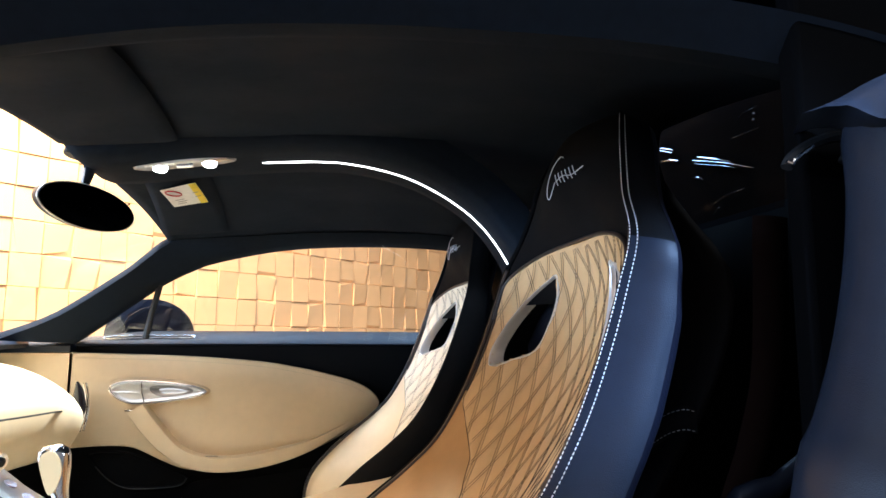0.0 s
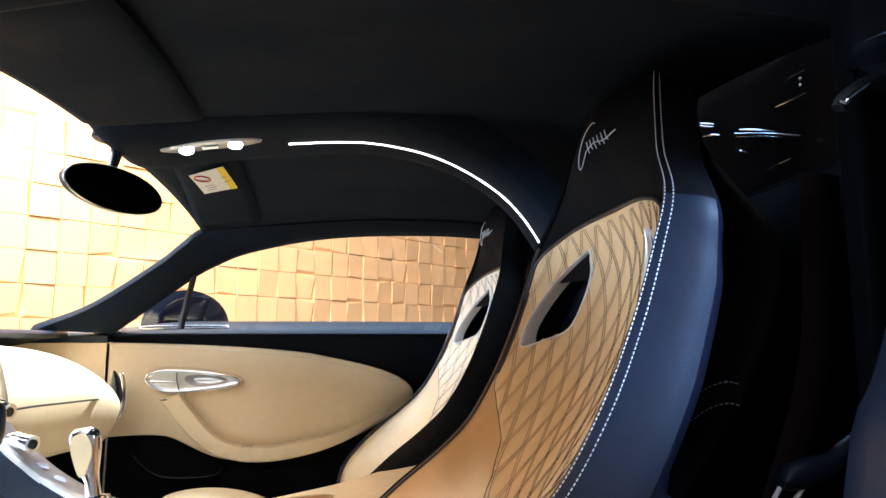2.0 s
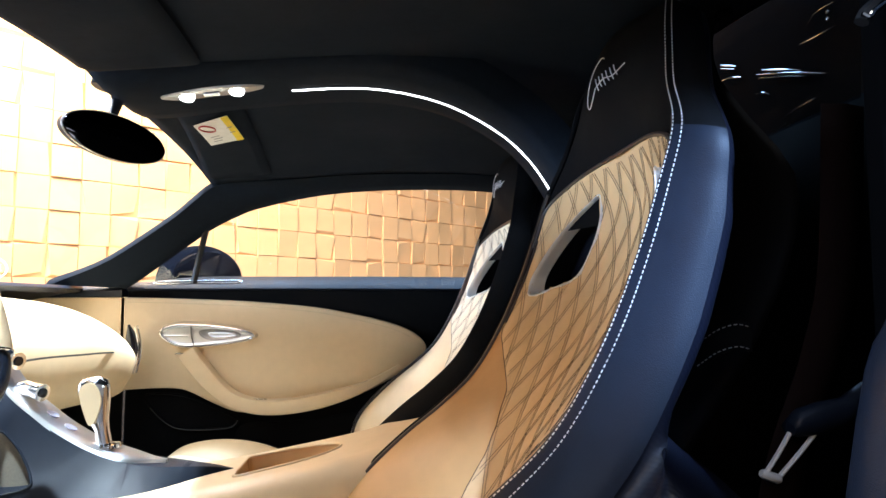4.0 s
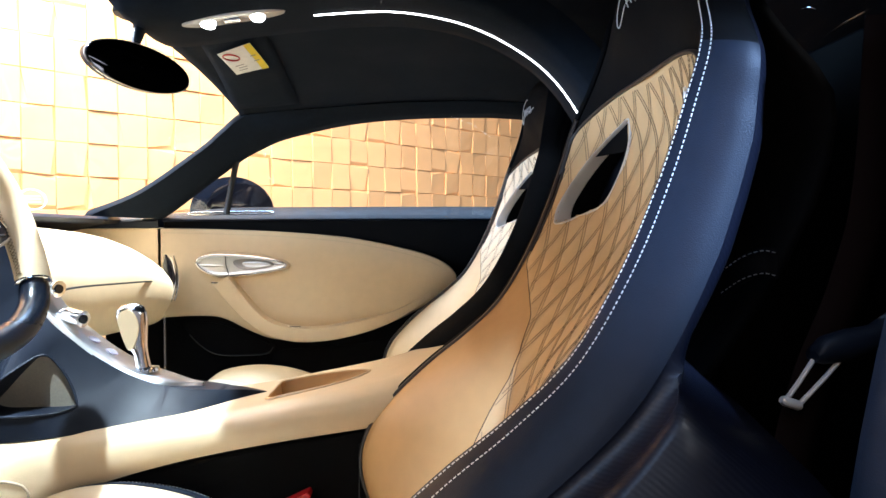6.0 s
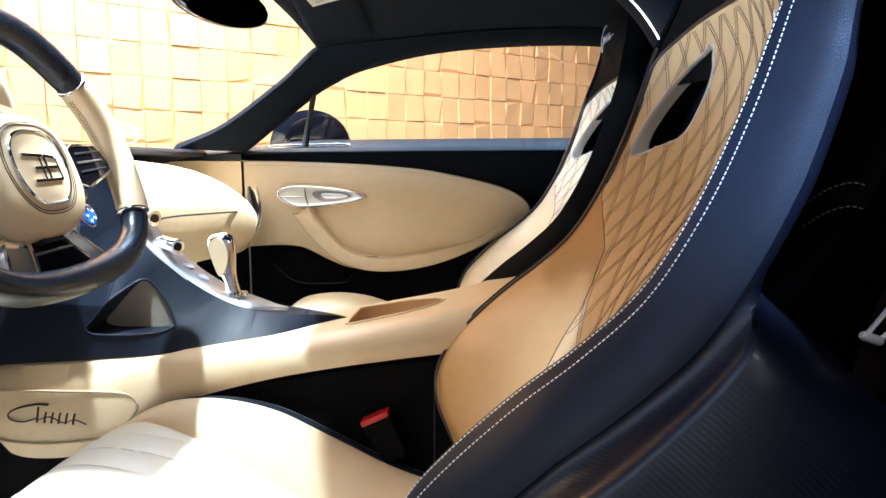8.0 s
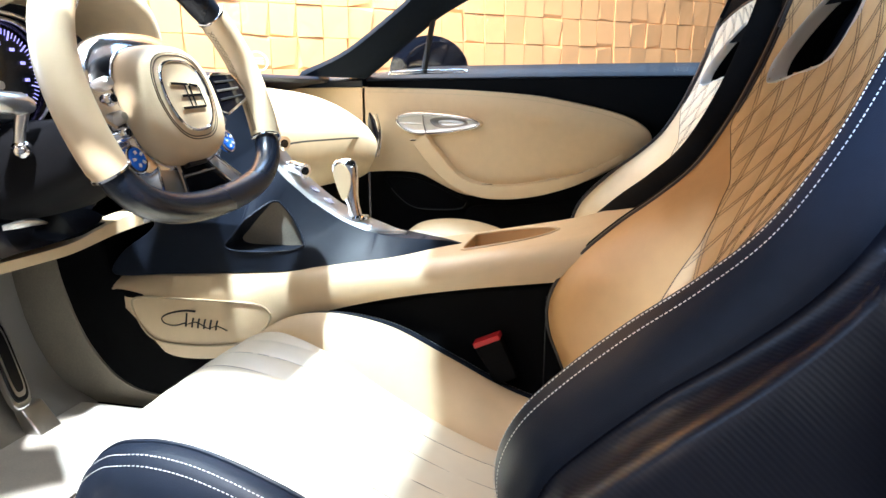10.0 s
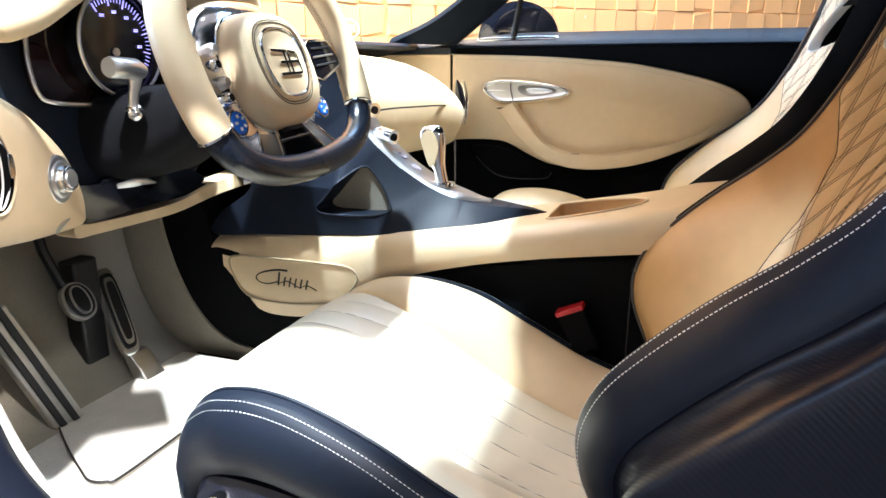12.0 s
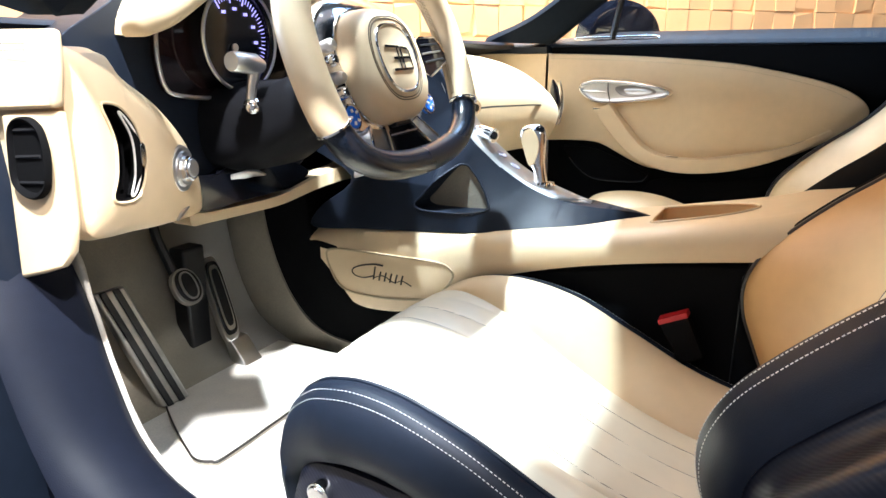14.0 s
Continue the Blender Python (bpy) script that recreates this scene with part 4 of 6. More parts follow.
# fixed cream panel ahead of the door, below the dashboard's end
structure("kick_panel", slab([(-0.85, 0.566), (-0.4995, 0.566), (-0.4995, 0.8075), (-0.85, 0.8075)], panel(1.892), 0.04), CREAM, "cream leather panel ahead of the passenger door", "panel", bevel=0.003)
structure("lower_kick_panel", slab([(-0.65, 0.19), (-0.499, 0.19), (-0.499, 0.562), (-0.65, 0.562)], panel(1.908), 0.012), BLACK, "black lower panel ahead of the passenger door", "panel", bevel=0.002)

structure("kick_carpet", slab([(-0.97, 0.19), (-0.652, 0.19), (-0.652, 0.60), (-0.97, 0.60)], panel(1.880), 0.010), SHADED_CARPET, "shaded ivory carpet in the passenger footwell", "carpet", bevel=0.003)

rows = []
for x, z in ((-1.02, 0.816), (-0.80, 0.823), (-0.60, 0.828), (-0.4995, 0.829)):
    rows.append([(x, 1.925, z - 0.020), (x, 1.889, z - 0.020), (x, 1.885, z - 0.004), (x, 1.891, z + 0.003), (x, 1.925, z + 0.012), (x, 1.975, z + 0.014), (x, 1.975, z - 0.03)])
structure("corner_rail", lofted(rows), NAVY, "navy leather rail between dashboard and passenger door", "trim", angle=50)

# outside mirror
mirror = thing("wing_mirror", (-0.34, 2.06, 0.85), "dark glossy wing mirror outside the passenger window", "mirror")
rows = []
for k in range(14):
    t = k / 13 * math.pi / 2
    r, y = math.cos(t) ** 0.7 if t < 1.57 else 0.02, 2.02 + 0.10 * math.sin(t)
    rows.append([(-0.340 + 0.120 * max(r, 0.03) * math.cos(q), y, 0.853 + 0.102 * max(r, 0.03) * max(math.sin(q), -0.25)) for q in np.linspace(0, 2 * math.pi, 36, endpoint=False)])
part("mirror_housing", lofted(rows), BODY, mirror, "dark blue glossy housing", angle=50)
part("mirror_glass", lofted([[(-0.318 + 0.095 * r * math.cos(q), y, 0.862 + 0.075 * r * max(math.sin(q), -0.3)) for q in np.linspace(0, 2 * math.pi, 36, endpoint=False)] for y, r in ((2.021, 1.0), (2.014, 1.0), (2.013, 0.95))]), GLOSS, mirror, "dark mirror glass", angle=50)
part("mirror_arm", box(-0.37, -0.31, 1.97, 2.04, 0.81, 0.84), BODY, mirror, bevel=0.01)
structure("door_skin", grid([[(x, y, z) for x in (-0.6, 0.7)] for y, z in ((1.97, 0.845), (2.02, 0.83), (2.07, 0.72), (2.08, 0.4), (2.0, 0.12))]), BODY, "dark blue painted outside of the passenger door", "car body", solid=0.01)


# centre console
console = thing("centre_console", (-0.25, YC, 0.18), "cream and navy leather centre console between the seats", "console")
TOP = [(-0.738, 0.440), (-0.70, 0.450), (-0.60, 0.463), (-0.414, 0.477), (-0.30, 0.489), (-0.206, 0.502), (-0.13, 0.511), (-0.068, 0.520), (0.0, 0.533), (0.118, 0.556), (0.197, 0.577), (0.30, 0.602), (0.45, 0.64)]
LOW = [(-0.738, 0.428), (-0.728, 0.412), (-0.708, 0.381), (-0.669, 0.340), (-0.624, 0.309), (-0.57, 0.303), (-0.485, 0.316), (-0.43, 0.350), (-0.372, 0.385), (-0.28, 0.420), (-0.165, 0.451), (-0.05, 0.473), (0.083, 0.493), (0.20, 0.508), (0.45, 0.53)]
tops, lows = catmull(TOP, 200), catmull(LOW, 200)
def top_z(x):
    return float(np.interp(x, tops[:, 0], tops[:, 1]))
def low_z(x):
    return float(np.interp(x, lows[:, 0], lows[:, 1]))


rows = []
for x in np.linspace(-0.733, 0.45, 150):
    zt, zl = top_z(x), low_z(x)
    hb = max(zt - zl, 0.003)
    wd = 0.128 - 0.02 * smooth(-0.45, -0.74, x)
    near = [(-wd, zl), (-wd - 0.006, zl + hb * 0.25), (-wd - 0.006, zl + hb * 0.55), (-wd - 0.002, zl + hb * 0.75), (-wd + 0.010, zt - min(0.004, hb * 0.1)), (-wd + 0.028, zt + 0.003)]
    far = [(-a, b) for a, b in reversed(near)]
    across = [(a, zt + 0.003 + 0.002 * math.cos(a * 14)) for a in np.linspace(-0.09, 0.09, 31)]
    rows.append([(x, YC + a, b) for a, b in near + across + far])
TRAY = [(-0.052, -0.050), (-0.050, -0.062), (-0.036, -0.068), (0.03, -0.060), (0.085, -0.038), (0.110, 0.0), (0.085, 0.038), (0.03, 0.060), (-0.036, 0.068), (-0.050, 0.062), (-0.052, 0.050)]
tr = ring(TRAY, 60)
def in_tray(x, y):
    inside = False
    for k in range(60):
        (a, b), (c, d) = tr[k - 1], tr[k]
        if (b > y) != (d > y) and x < (c - a) * (y - b) / (d - b) + a:
            inside = not inside
    return inside
def cover(i, j):
    a, b = rows[i][j], rows[i + 1][(j + 1) % len(rows[i])]
    return not (a[2] > low_z(a[0]) + 0.03 and in_tray((a[0] + b[0]) / 2, (a[1] + b[1]) / 2 - YC))
part("tunnel_cover", grid(rows, wrap=True, keep=cover), CREAM, console, "cream leather cover of the tunnel", angle=50)
part("tunnel_side", slab([(-0.99, 0.181), (0.50, 0.181), (0.50, 0.525), (0.20, 0.502), (-0.05, 0.468), (-0.28, 0.42), (-0.43, 0.40), (-0.60, 0.42), (-0.725, 0.430), (-0.745, 0.556), (-0.99, 0.556)], panel(YC - 0.115), 0.23), BLACK, console, "black lower side of the tunnel", bevel=0.006)
part("foot_rest_pad", slab([(-0.99, 0.552), (-0.99, 0.19), (-0.61, 0.19)] + [tuple(p) for p in catmull([(-0.615, 0.213), (-0.637, 0.217), (-0.695, 0.227), (-0.745, 0.256), (-0.788, 0.307), (-0.815, 0.361), (-0.827, 0.397), (-0.839, 0.440), (-0.849, 0.50), (-0.855, 0.552)], 30)], panel(YC - 0.121), 0.02), SHADED_CARPET, console, "shaded ivory carpet on the tunnel's side")
# raised oval panel with a plain swoosh
OV = [(-0.685, 0.405), (-0.66, 0.417), (-0.608, 0.421), (-0.50, 0.425), (-0.415, 0.425), (-0.388, 0.412), (-0.392, 0.390), (-0.43, 0.354), (-0.52, 0.336), (-0.60, 0.331), (-0.645, 0.337), (-0.672, 0.365)]
def oval(y):
    return [(x, YC - 0.1335 + y + 0.02 * smooth(-0.45, -0.74, x), z) for x, z in ring(OV, 80)]
part("oval_seam", tube(oval(-0.0005), 0.0022, 6, closed=True), mat("cream_shade_piping", (0.42, 0.33, 0.21), 0.6, bump=0), console, "oval piping on the cream side")
def swoosh(pts, r):
    return tube([(x, YC - 0.1345 + 0.02 * smooth(-0.45, -0.74, x), z) for x, z in catmull(pts, 24)], r, 6, squash=0.5)
part("swoosh_mark", merge(swoosh([(-0.540, 0.401), (-0.565, 0.400), (-0.600, 0.391), (-0.618, 0.380), (-0.612, 0.370), (-0.590, 0.368), (-0.565, 0.376)], 0.0021), *[swoosh([(x + 0.003, 0.388 + 0.008 * (k == 0)), (x, 0.379), (x - 0.002, 0.369)], 0.0019) for k, x in enumerate((-0.562, -0.548, -0.535, -0.522, -0.509, -0.496))], swoosh([(-0.565, 0.372), (-0.54, 0.380), (-0.515, 0.371), (-0.495, 0.377), (-0.474, 0.370)], 0.0012)), INK, console, "dark plain swoosh mark")
part("panel_joint", tube([(0.10, YC - 0.1165, 0.20), (0.102, YC - 0.1165, 0.47)], 0.0014, 6), PLASTIC, console)
# open tray behind the shifter
part("tray_rim", tube([(x, YC + y, top_z(x) + 0.005) for x, y in tr], 0.0024, 6, closed=True), CREAM, console, "cream leather rim of the tray")
part("tray", grid([[(x * k + 0.02 * (1 - k), YC + y * k, top_z(x) + dz) for x, y in tr] for k, dz in ((1.0, 0.004), (0.97, -0.030), (0.5, -0.032), (0.02, -0.032))], wrap=True), TAN, console, "open tan leather tray", angle=40)
# navy spine sweeping up to the dashboard, with an opening through it
SPINE = [(-0.055, 0.524), (-0.094, 0.531), (-0.142, 0.535), (-0.196, 0.540), (-0.24, 0.550), (-0.285, 0.568), (-0.33, 0.595), (-0.362, 0.620), (-0.40, 0.652), (-0.43, 0.695), (-0.46, 0.765), (-0.52, 0.812), (-0.62, 0.82), (-0.72, 0.80)]
UNDER = [(-0.72, 0.62), (-0.62, 0.565), (-0.70, 0.50), (-0.72, 0.456), (-0.60, 0.464), (-0.414, 0.478), (-0.30, 0.490), (-0.206, 0.503), (-0.13, 0.510), (-0.07, 0.518)]
HOLE3 = ring([(-0.478, 0.527), (-0.462, 0.545), (-0.438, 0.572), (-0.412, 0.597), (-0.400, 0.600), (-0.390, 0.594), (-0.364, 0.566), (-0.342, 0.532), (-0.344, 0.522), (-0.370, 0.517), (-0.420, 0.516), (-0.465, 0.517)], 48)
outline = [tuple(p) for p in catmull(SPINE, 60)] + [tuple(p) for p in catmull(UNDER, 40)]
bm = slab(outline, lambda a, b, d: (a, YC - 1 + d * 2, b), 1.0, [[tuple(p) for p in HOLE3]])
sp = catmull(SPINE, 200)
def spine_z(x):
    return float(np.interp(-x, -sp[:, 0], sp[:, 1]))
for v in bm.verts:
    side = -1 if v.co.y < YC else 1
    drop = max(0.0, spine_z(v.co.x) - v.co.z)
    v.co.y = YC + side * (0.036 + 0.075 * smooth(0.0, 0.15 - 0.11 * smooth(-0.40, -0.12, v.co.x), drop)) * (1 - 0.92 * smooth(-0.21, -0.05, v.co.x))
part("spine", bm, NAVY, console, "navy leather spine with a three-cornered opening", angle=30, bevel=0.008)
# backed with the carpet tone that has shade in its colour
part("opening_panel", slab([(-0.41 + (x + 0.41) * 1.02, 0.55 + (z - 0.55) * 1.02) for x, z in HOLE3], panel(YC - 0.050), 0.01), SHADED_CARPET, console, "shaded ivory carpet inside the opening")
part("opening_rim", tube([(x, YC - 0.036 - 0.075 * smooth(0.0, 0.15 - 0.11 * smooth(-0.40, -0.12, x), max(0.0, spine_z(x) - z)) - 0.001, z) for x, z in HOLE3], 0.002, 8, closed=True), NAVY, console, "rounded navy leather edge of the opening")
plate = []
for x, z in catmull([(-0.46, 0.752), (-0.432, 0.701), (-0.40, 0.656), (-0.362, 0.623), (-0.33, 0.598), (-0.285, 0.571), (-0.24, 0.5535), (-0.205, 0.5445), (-0.17, 0.5395)], 40):
    wd = 0.034 * (1 - 0.9 * smooth(-0.235, -0.165, x))
    plate.append([(x, YC + s * wd, z + k) for s, k in ((-1.1, -0.006), (-1.0, 0.001), (-0.9, 0.003), (0.9, 0.003), (1.0, 0.001), (1.1, -0.006))])
part("metal_strip", grid(plate), SATIN, console, "satin metal strip along the spine", angle=50)
for k, (x, z) in enumerate(((-0.393, 0.640), (-0.432, 0.690))):
    body = part("rotary_knob", tube([(x - 0.006, YC, z + 0.016), (x + 0.004, YC - 0.004, z + 0.016), (x + 0.020, YC - 0.010, z + 0.014), (x + 0.034, YC - 0.016, z + 0.012)], [0.012, 0.0145, 0.0125, 0.0138], 24), CHROME, console, "polished metal rotary knob", angle=40)
    part("knob_face", disc((x + 0.0345, YC - 0.0165, z + 0.012), (0.92, -0.38, -0.05), 0.0075, 0.0016, 20), GLOSS, body)
for x, z in ((-0.350, 0.6135), (-0.322, 0.5925)):
    part("button", disc((x, YC, z + 0.001), (0.5, 0, 0.85), 0.010, 0.003, 20), mat("grey_button", (0.25, 0.24, 0.30), 0.4, bump=0), console)
shift = part("shift_lever", lofted([[(x + r * math.cos(q), YC + w * math.sin(q), z + r * 0.15 * math.cos(q)) for q in np.linspace(0, 2 * math.pi, 24, endpoint=False)] for x, z, r, w in ((-0.268, 0.560, 0.026, 0.026), (-0.268, 0.566, 0.024, 0.024), (-0.268, 0.569, 0.012, 0.012), (-0.272, 0.590, 0.011, 0.011), (-0.277, 0.605, 0.015, 0.011), (-0.283, 0.635, 0.022, 0.013), (-0.287, 0.655, 0.025, 0.014), (-0.289, 0.667, 0.023, 0.014), (-0.291, 0.674, 0.013, 0.008))]), CHROME, console, "polished metal shift lever", angle=50)
for side in (-1, 1):
    part("lever_inlay", slab([tuple(p) for p in ring([(-0.287, 0.600), (-0.300, 0.632), (-0.304, 0.655), (-0.294, 0.666), (-0.280, 0.663), (-0.270, 0.640), (-0.276, 0.612)], 30)], lambda a, b, d: (a, YC + side * (0.0125 + d), b), 0.004), CREAM, shift, "cream leather inlay")

# belt buckle beside the driver's seat
buckle = thing("seat_belt_buckle", (0.03, 1.052, 0.33), "black seat belt buckle with red button", "belt buckle")
part("buckle_body", slab([(-0.013, 0.391), (0.029, 0.411), (0.062, 0.340), (0.026, 0.322)], panel(1.045), 0.022), BLACK, buckle, bevel=0.003)
part("release_button", slab([(-0.0135, 0.392), (0.0295, 0.412), (0.0335, 0.404), (-0.010, 0.384)], panel(1.0435), 0.025), RED, buckle, "red release button", bevel=0.002)


# dashboard
dash = thing("dashboard", (-0.75, YC, 0.55), "cream leather dashboard with dark navy top", "dashboard")
rows = []
for y, zt, xf in catmull([(1.29, 0.814, -0.500), (1.40, 0.812, -0.488), (1.55, 0.805, -0.474), (1.66, 0.792, -0.462), (1.75, 0.766, -0.446), (1.81, 0.735, -0.435), (1.838, 0.705, -0.446), (1.848, 0.68, -0.486)], 40):
    zb = 0.545 + 0.075 * smooth(1.80, 1.848, y) + 0.03 * smooth(1.5, 1.29, y)
    rows.append([(x, y, zb + (zt - zb) * k) for x, k in catmull([(-0.80, 0.05), (-0.62, 0.0), (xf - 0.05, 0.08), (xf - 0.012, 0.28), (xf, 0.50), (xf - 0.006, 0.68), (xf - 0.04, 0.88), (xf - 0.10, 0.98), (-0.70, 1.0), (-0.80, 1.0)], 36)])
part("passenger_lobe", lofted(rows), CREAM, dash, "cream leather dashboard lobe with glovebox", angle=60)
part("glovebox_gap", tube([(-0.4565 - 0.03 * smooth(1.6, 1.32, y) - 0.02 * smooth(1.80, 1.83, y) + 0.005 * smooth(1.6, 1.8, y), y, z) for y, z in catmull([(1.33, 0.655), (1.36, 0.682), (1.42, 0.687), (1.55, 0.684), (1.70, 0.678), (1.795, 0.672), (1.808, 0.655), (1.812, 0.635)], 50)], 0.0022, 6), INK, dash)
part("end_vent", tube([(-0.451 + 0.004 * math.sin(k / 19 * math.pi), 1.806 + 0.020 * math.sin(k / 19 * math.pi), 0.738 - 0.122 * k / 19) for k in range(20)], [0.003 + 0.015 * math.sin(k / 19 * math.pi) for k in range(20)], 10), GLOSS, dash, "crescent-shaped black air vent", angle=60)
for dx, dy in ((0.006, 0.014), (0.012, 0.002), (0.008, -0.011)):
    part("vent_trim", tube([(-0.444 + dx + 0.004 * math.sin(k / 19 * math.pi), 1.813 + dy + 0.018 * math.sin(k / 19 * math.pi), 0.735 - 0.115 * k / 19) for k in range(20)], 0.0016, 6), CHROME, dash)
# navy top pad, broken round the instrument hood
rows = []
for y in np.linspace(0.49, 1.90, 48):
    e, s = abs(y - YC) / 0.70, 0.10 * smooth(1.05, 1.20, y)
    rows.append([(-1.12 + 0.30 * e**3, y, 0.780), (-1.12 + 0.30 * e**3, y, 0.800), (-0.90, y, 0.826), (-0.75 + s, y, 0.839), (-0.705 + s, y, 0.836), (-0.698 + s, y, 0.829), (-0.705 + s, y, 0.820), (-0.75 + s, y, 0.816)])
part("top_pad", lofted(rows), NAVY, dash, "dark navy leather top of the dashboard", angle=50)

# driver's side
def facia(y, z):
    return -0.51 - 0.40 * (min(y, 0.75) - 0.43)


LOBE = [(0.430, 0.800), (0.465, 0.8015), (0.503, 0.799), (0.520, 0.784), (0.538, 0.770), (0.605, 0.734), (0.669, 0.681), (0.701, 0.628), (0.708, 0.588), (0.690, 0.570), (0.587, 0.578), (0.520, 0.587), (0.458, 0.595), (0.438, 0.608), (0.430, 0.632), (0.428, 0.69), (0.428, 0.742)]


def carve(body, *tools):
    """The body less the tools, each given as a closed bmesh."""
    obs = []
    for b in (body, *tools):
        bmesh.ops.recalc_face_normals(b, faces=b.faces)
        me = bpy.data.meshes.new("temporary")
        b.to_mesh(me)
        b.free()
        obs.append(new("temporary", me))
    for tool in obs[1:]:
        m = obs[0].modifiers.new("carve", "BOOLEAN")
        m.object, m.operation, m.solver = tool, "DIFFERENCE", "EXACT"
    done = bpy.data.meshes.new_from_object(obs[0].evaluated_get(bpy.context.evaluated_depsgraph_get()))
    out = bmesh.new()
    out.from_mesh(done)
    for ob in obs:
        me = ob.data
        bpy.data.objects.remove(ob)
        bpy.data.meshes.remove(me)
    bpy.data.meshes.remove(done)
    return out


def lobe_x(y, z, k):
    """The swelling front of the driver's lobe; k runs from its middle (0) to its rim (1)."""
    return facia(y, z) + 0.019 - 0.019 * k**4 - 0.016 * smooth(0.94, 1.0, k) - 0.018 * smooth(0.450, 0.426, y) * smooth(0.80, 0.72, z)


rim, mid = ring(LOBE, 150), np.array((0.535, 0.675))
rows = [[(facia(y, z) - 0.12, y, z) for y, z in rim]]
for k in (1.0, 0.993, 0.98, 0.965, 0.95, 0.9, 0.82, 0.7, 0.55, 0.4, 0.25, 0.1):
    rows.append([(lobe_x(y, z, k), y, z) for y, z in mid + (rim - mid) * k])
VENT = ring([(0.474, 0.741), (0.489, 0.7425), (0.505, 0.738), (0.521, 0.726), (0.533, 0.711), (0.543, 0.683), (0.540, 0.656), (0.523, 0.636), (0.503, 0.633), (0.482, 0.637), (0.477, 0.646), (0.486, 0.665), (0.490, 0.696), (0.484, 0.718)], 60)
vm = VENT.mean(0)
def vent_x(y, z):
    q = np.array((y, z)) - mid
    k = max(0.01, np.hypot(*q)) / max(np.hypot(*(p - mid)) for p in rim if abs((p - mid) @ np.array((-q[1], q[0]))) < 0.004 and (p - mid) @ q > 0)
    return lobe_x(y, z, min(1.0, k))


bm = carve(lofted(rows), lofted([[(facia(y, z) + d, y, z) for y, z in VENT] for d in (-0.028, 0.06)]))
part("lower_strip", slab([tuple(q) for q in ring([(0.718, 0.543), (0.75, 0.5405), (0.85, 0.538), (0.93, 0.538), (1.03, 0.549), (1.10, 0.553), (1.16, 0.556), (1.16, 0.585), (1.10, 0.580), (1.03, 0.573), (0.93, 0.556), (0.83, 0.555), (0.75, 0.558), (0.718, 0.562)], 80)], lambda a, b, d: (-0.70 + d, a, b), 0.040), CREAM, dash, "cream strip below the column", bevel=0.004)
part("driver_lobe", bm, CREAM, dash, "cream leather dashboard lobe beside the wheel", angle=30, bevel=0.006)
air = part("air_vent", lofted([[(facia(y, z) + d, y, z) for y, z in vm + (VENT - vm) * 0.97] for d in (-0.030, -0.020)]), BLACK, dash, "crescent-shaped black air vent", angle=50)
part("vent_lip", tube([(vent_x(y, z) + 0.0005, y, z) for y, z in vm + (VENT - vm) * 1.015], 0.0018, 8, closed=True), CREAM, air, "cream lip round the vent")
part("vent_sleeve", grid([[(vent_x(y, z) + d, y, z) for y, z in vm + (VENT - vm) * k] for d, k in ((-0.001, 0.995), (-0.003, 0.975), (-0.045, 0.965))], wrap=True), BLACK, air, "black lining of the vent")
INNER = ring([(0.503, 0.732), (0.512, 0.727), (0.529, 0.708), (0.535, 0.685), (0.531, 0.659), (0.519, 0.641), (0.510, 0.639), (0.520, 0.659), (0.5235, 0.686), (0.519, 0.708)], 60)
part("vent_trim", tube([(vent_x(y, z) - 0.0005, y, z) for y, z in INNER], 0.0014, 6, closed=True), SLOT, air, "bright outline of the vent")
part("vent_blade", slab([tuple(p) for p in INNER], lambda a, b, d: (vent_x(0.52, b) - 0.008 + d, a, b), 0.005), BLACK, air)
for k in range(4):
    q = 0.2 + 0.2 * k
    part("vent_slat", tube([(facia(y, z) - 0.004, y, z) for y, z in catmull([(0.486 + 0.006 * q, 0.735 - 0.004 * k), (0.498 + 0.010 * q, 0.700), (0.499 + 0.010 * q, 0.668), (0.489 + 0.012 * q, 0.642)], 12) + np.array((0.009 * (k - 1), 0))], 0.0018, 5), BLACK, air)
part("vent_tab", slab([tuple(p) for p in ring([(0.5335, 0.694), (0.5395, 0.692), (0.5395, 0.672), (0.533, 0.670)], 20)], lambda a, b, d: (vent_x(0.535, b) - 0.003 + d, a, b), 0.007), CHROME, air, "small chrome slider", bevel=0.001)
KN, KC = Vector((0.928, 0.371, 0)), Vector((facia(0.631, 0.649) + 0.016, 0.631, 0.649))
knob = part("light_switch", merge(disc(KC - KN * 0.004, KN, 0.032, 0.007, 36, r2=0.030), disc(KC + KN * 0.002, KN, 0.025, 0.004, 36, r2=0.022)), SATIN, dash, "round satin metal light switch", bevel=0.0015)
part("switch_grip", disc(KC + KN * 0.005, KN + Vector((0, -0.1, 0.08)), 0.0185, 0.011, 8, r2=0.0165), CHROME, knob, "polished grip", bevel=0.002)
part("switch_face", disc(KC + KN * 0.016 + Vector((0, -0.001, 0.001)), KN + Vector((0, -0.1, 0.08)), 0.0125, 0.002, 24, r2=0.011), SATIN, knob)
part("hood_release", tube([(facia(y, 0.585) + 0.012, y, z) for y, z in ((0.612, 0.583), (0.628, 0.590), (0.645, 0.594))], [0.0015, 0.0035, 0.0015], 8), SATIN, dash)
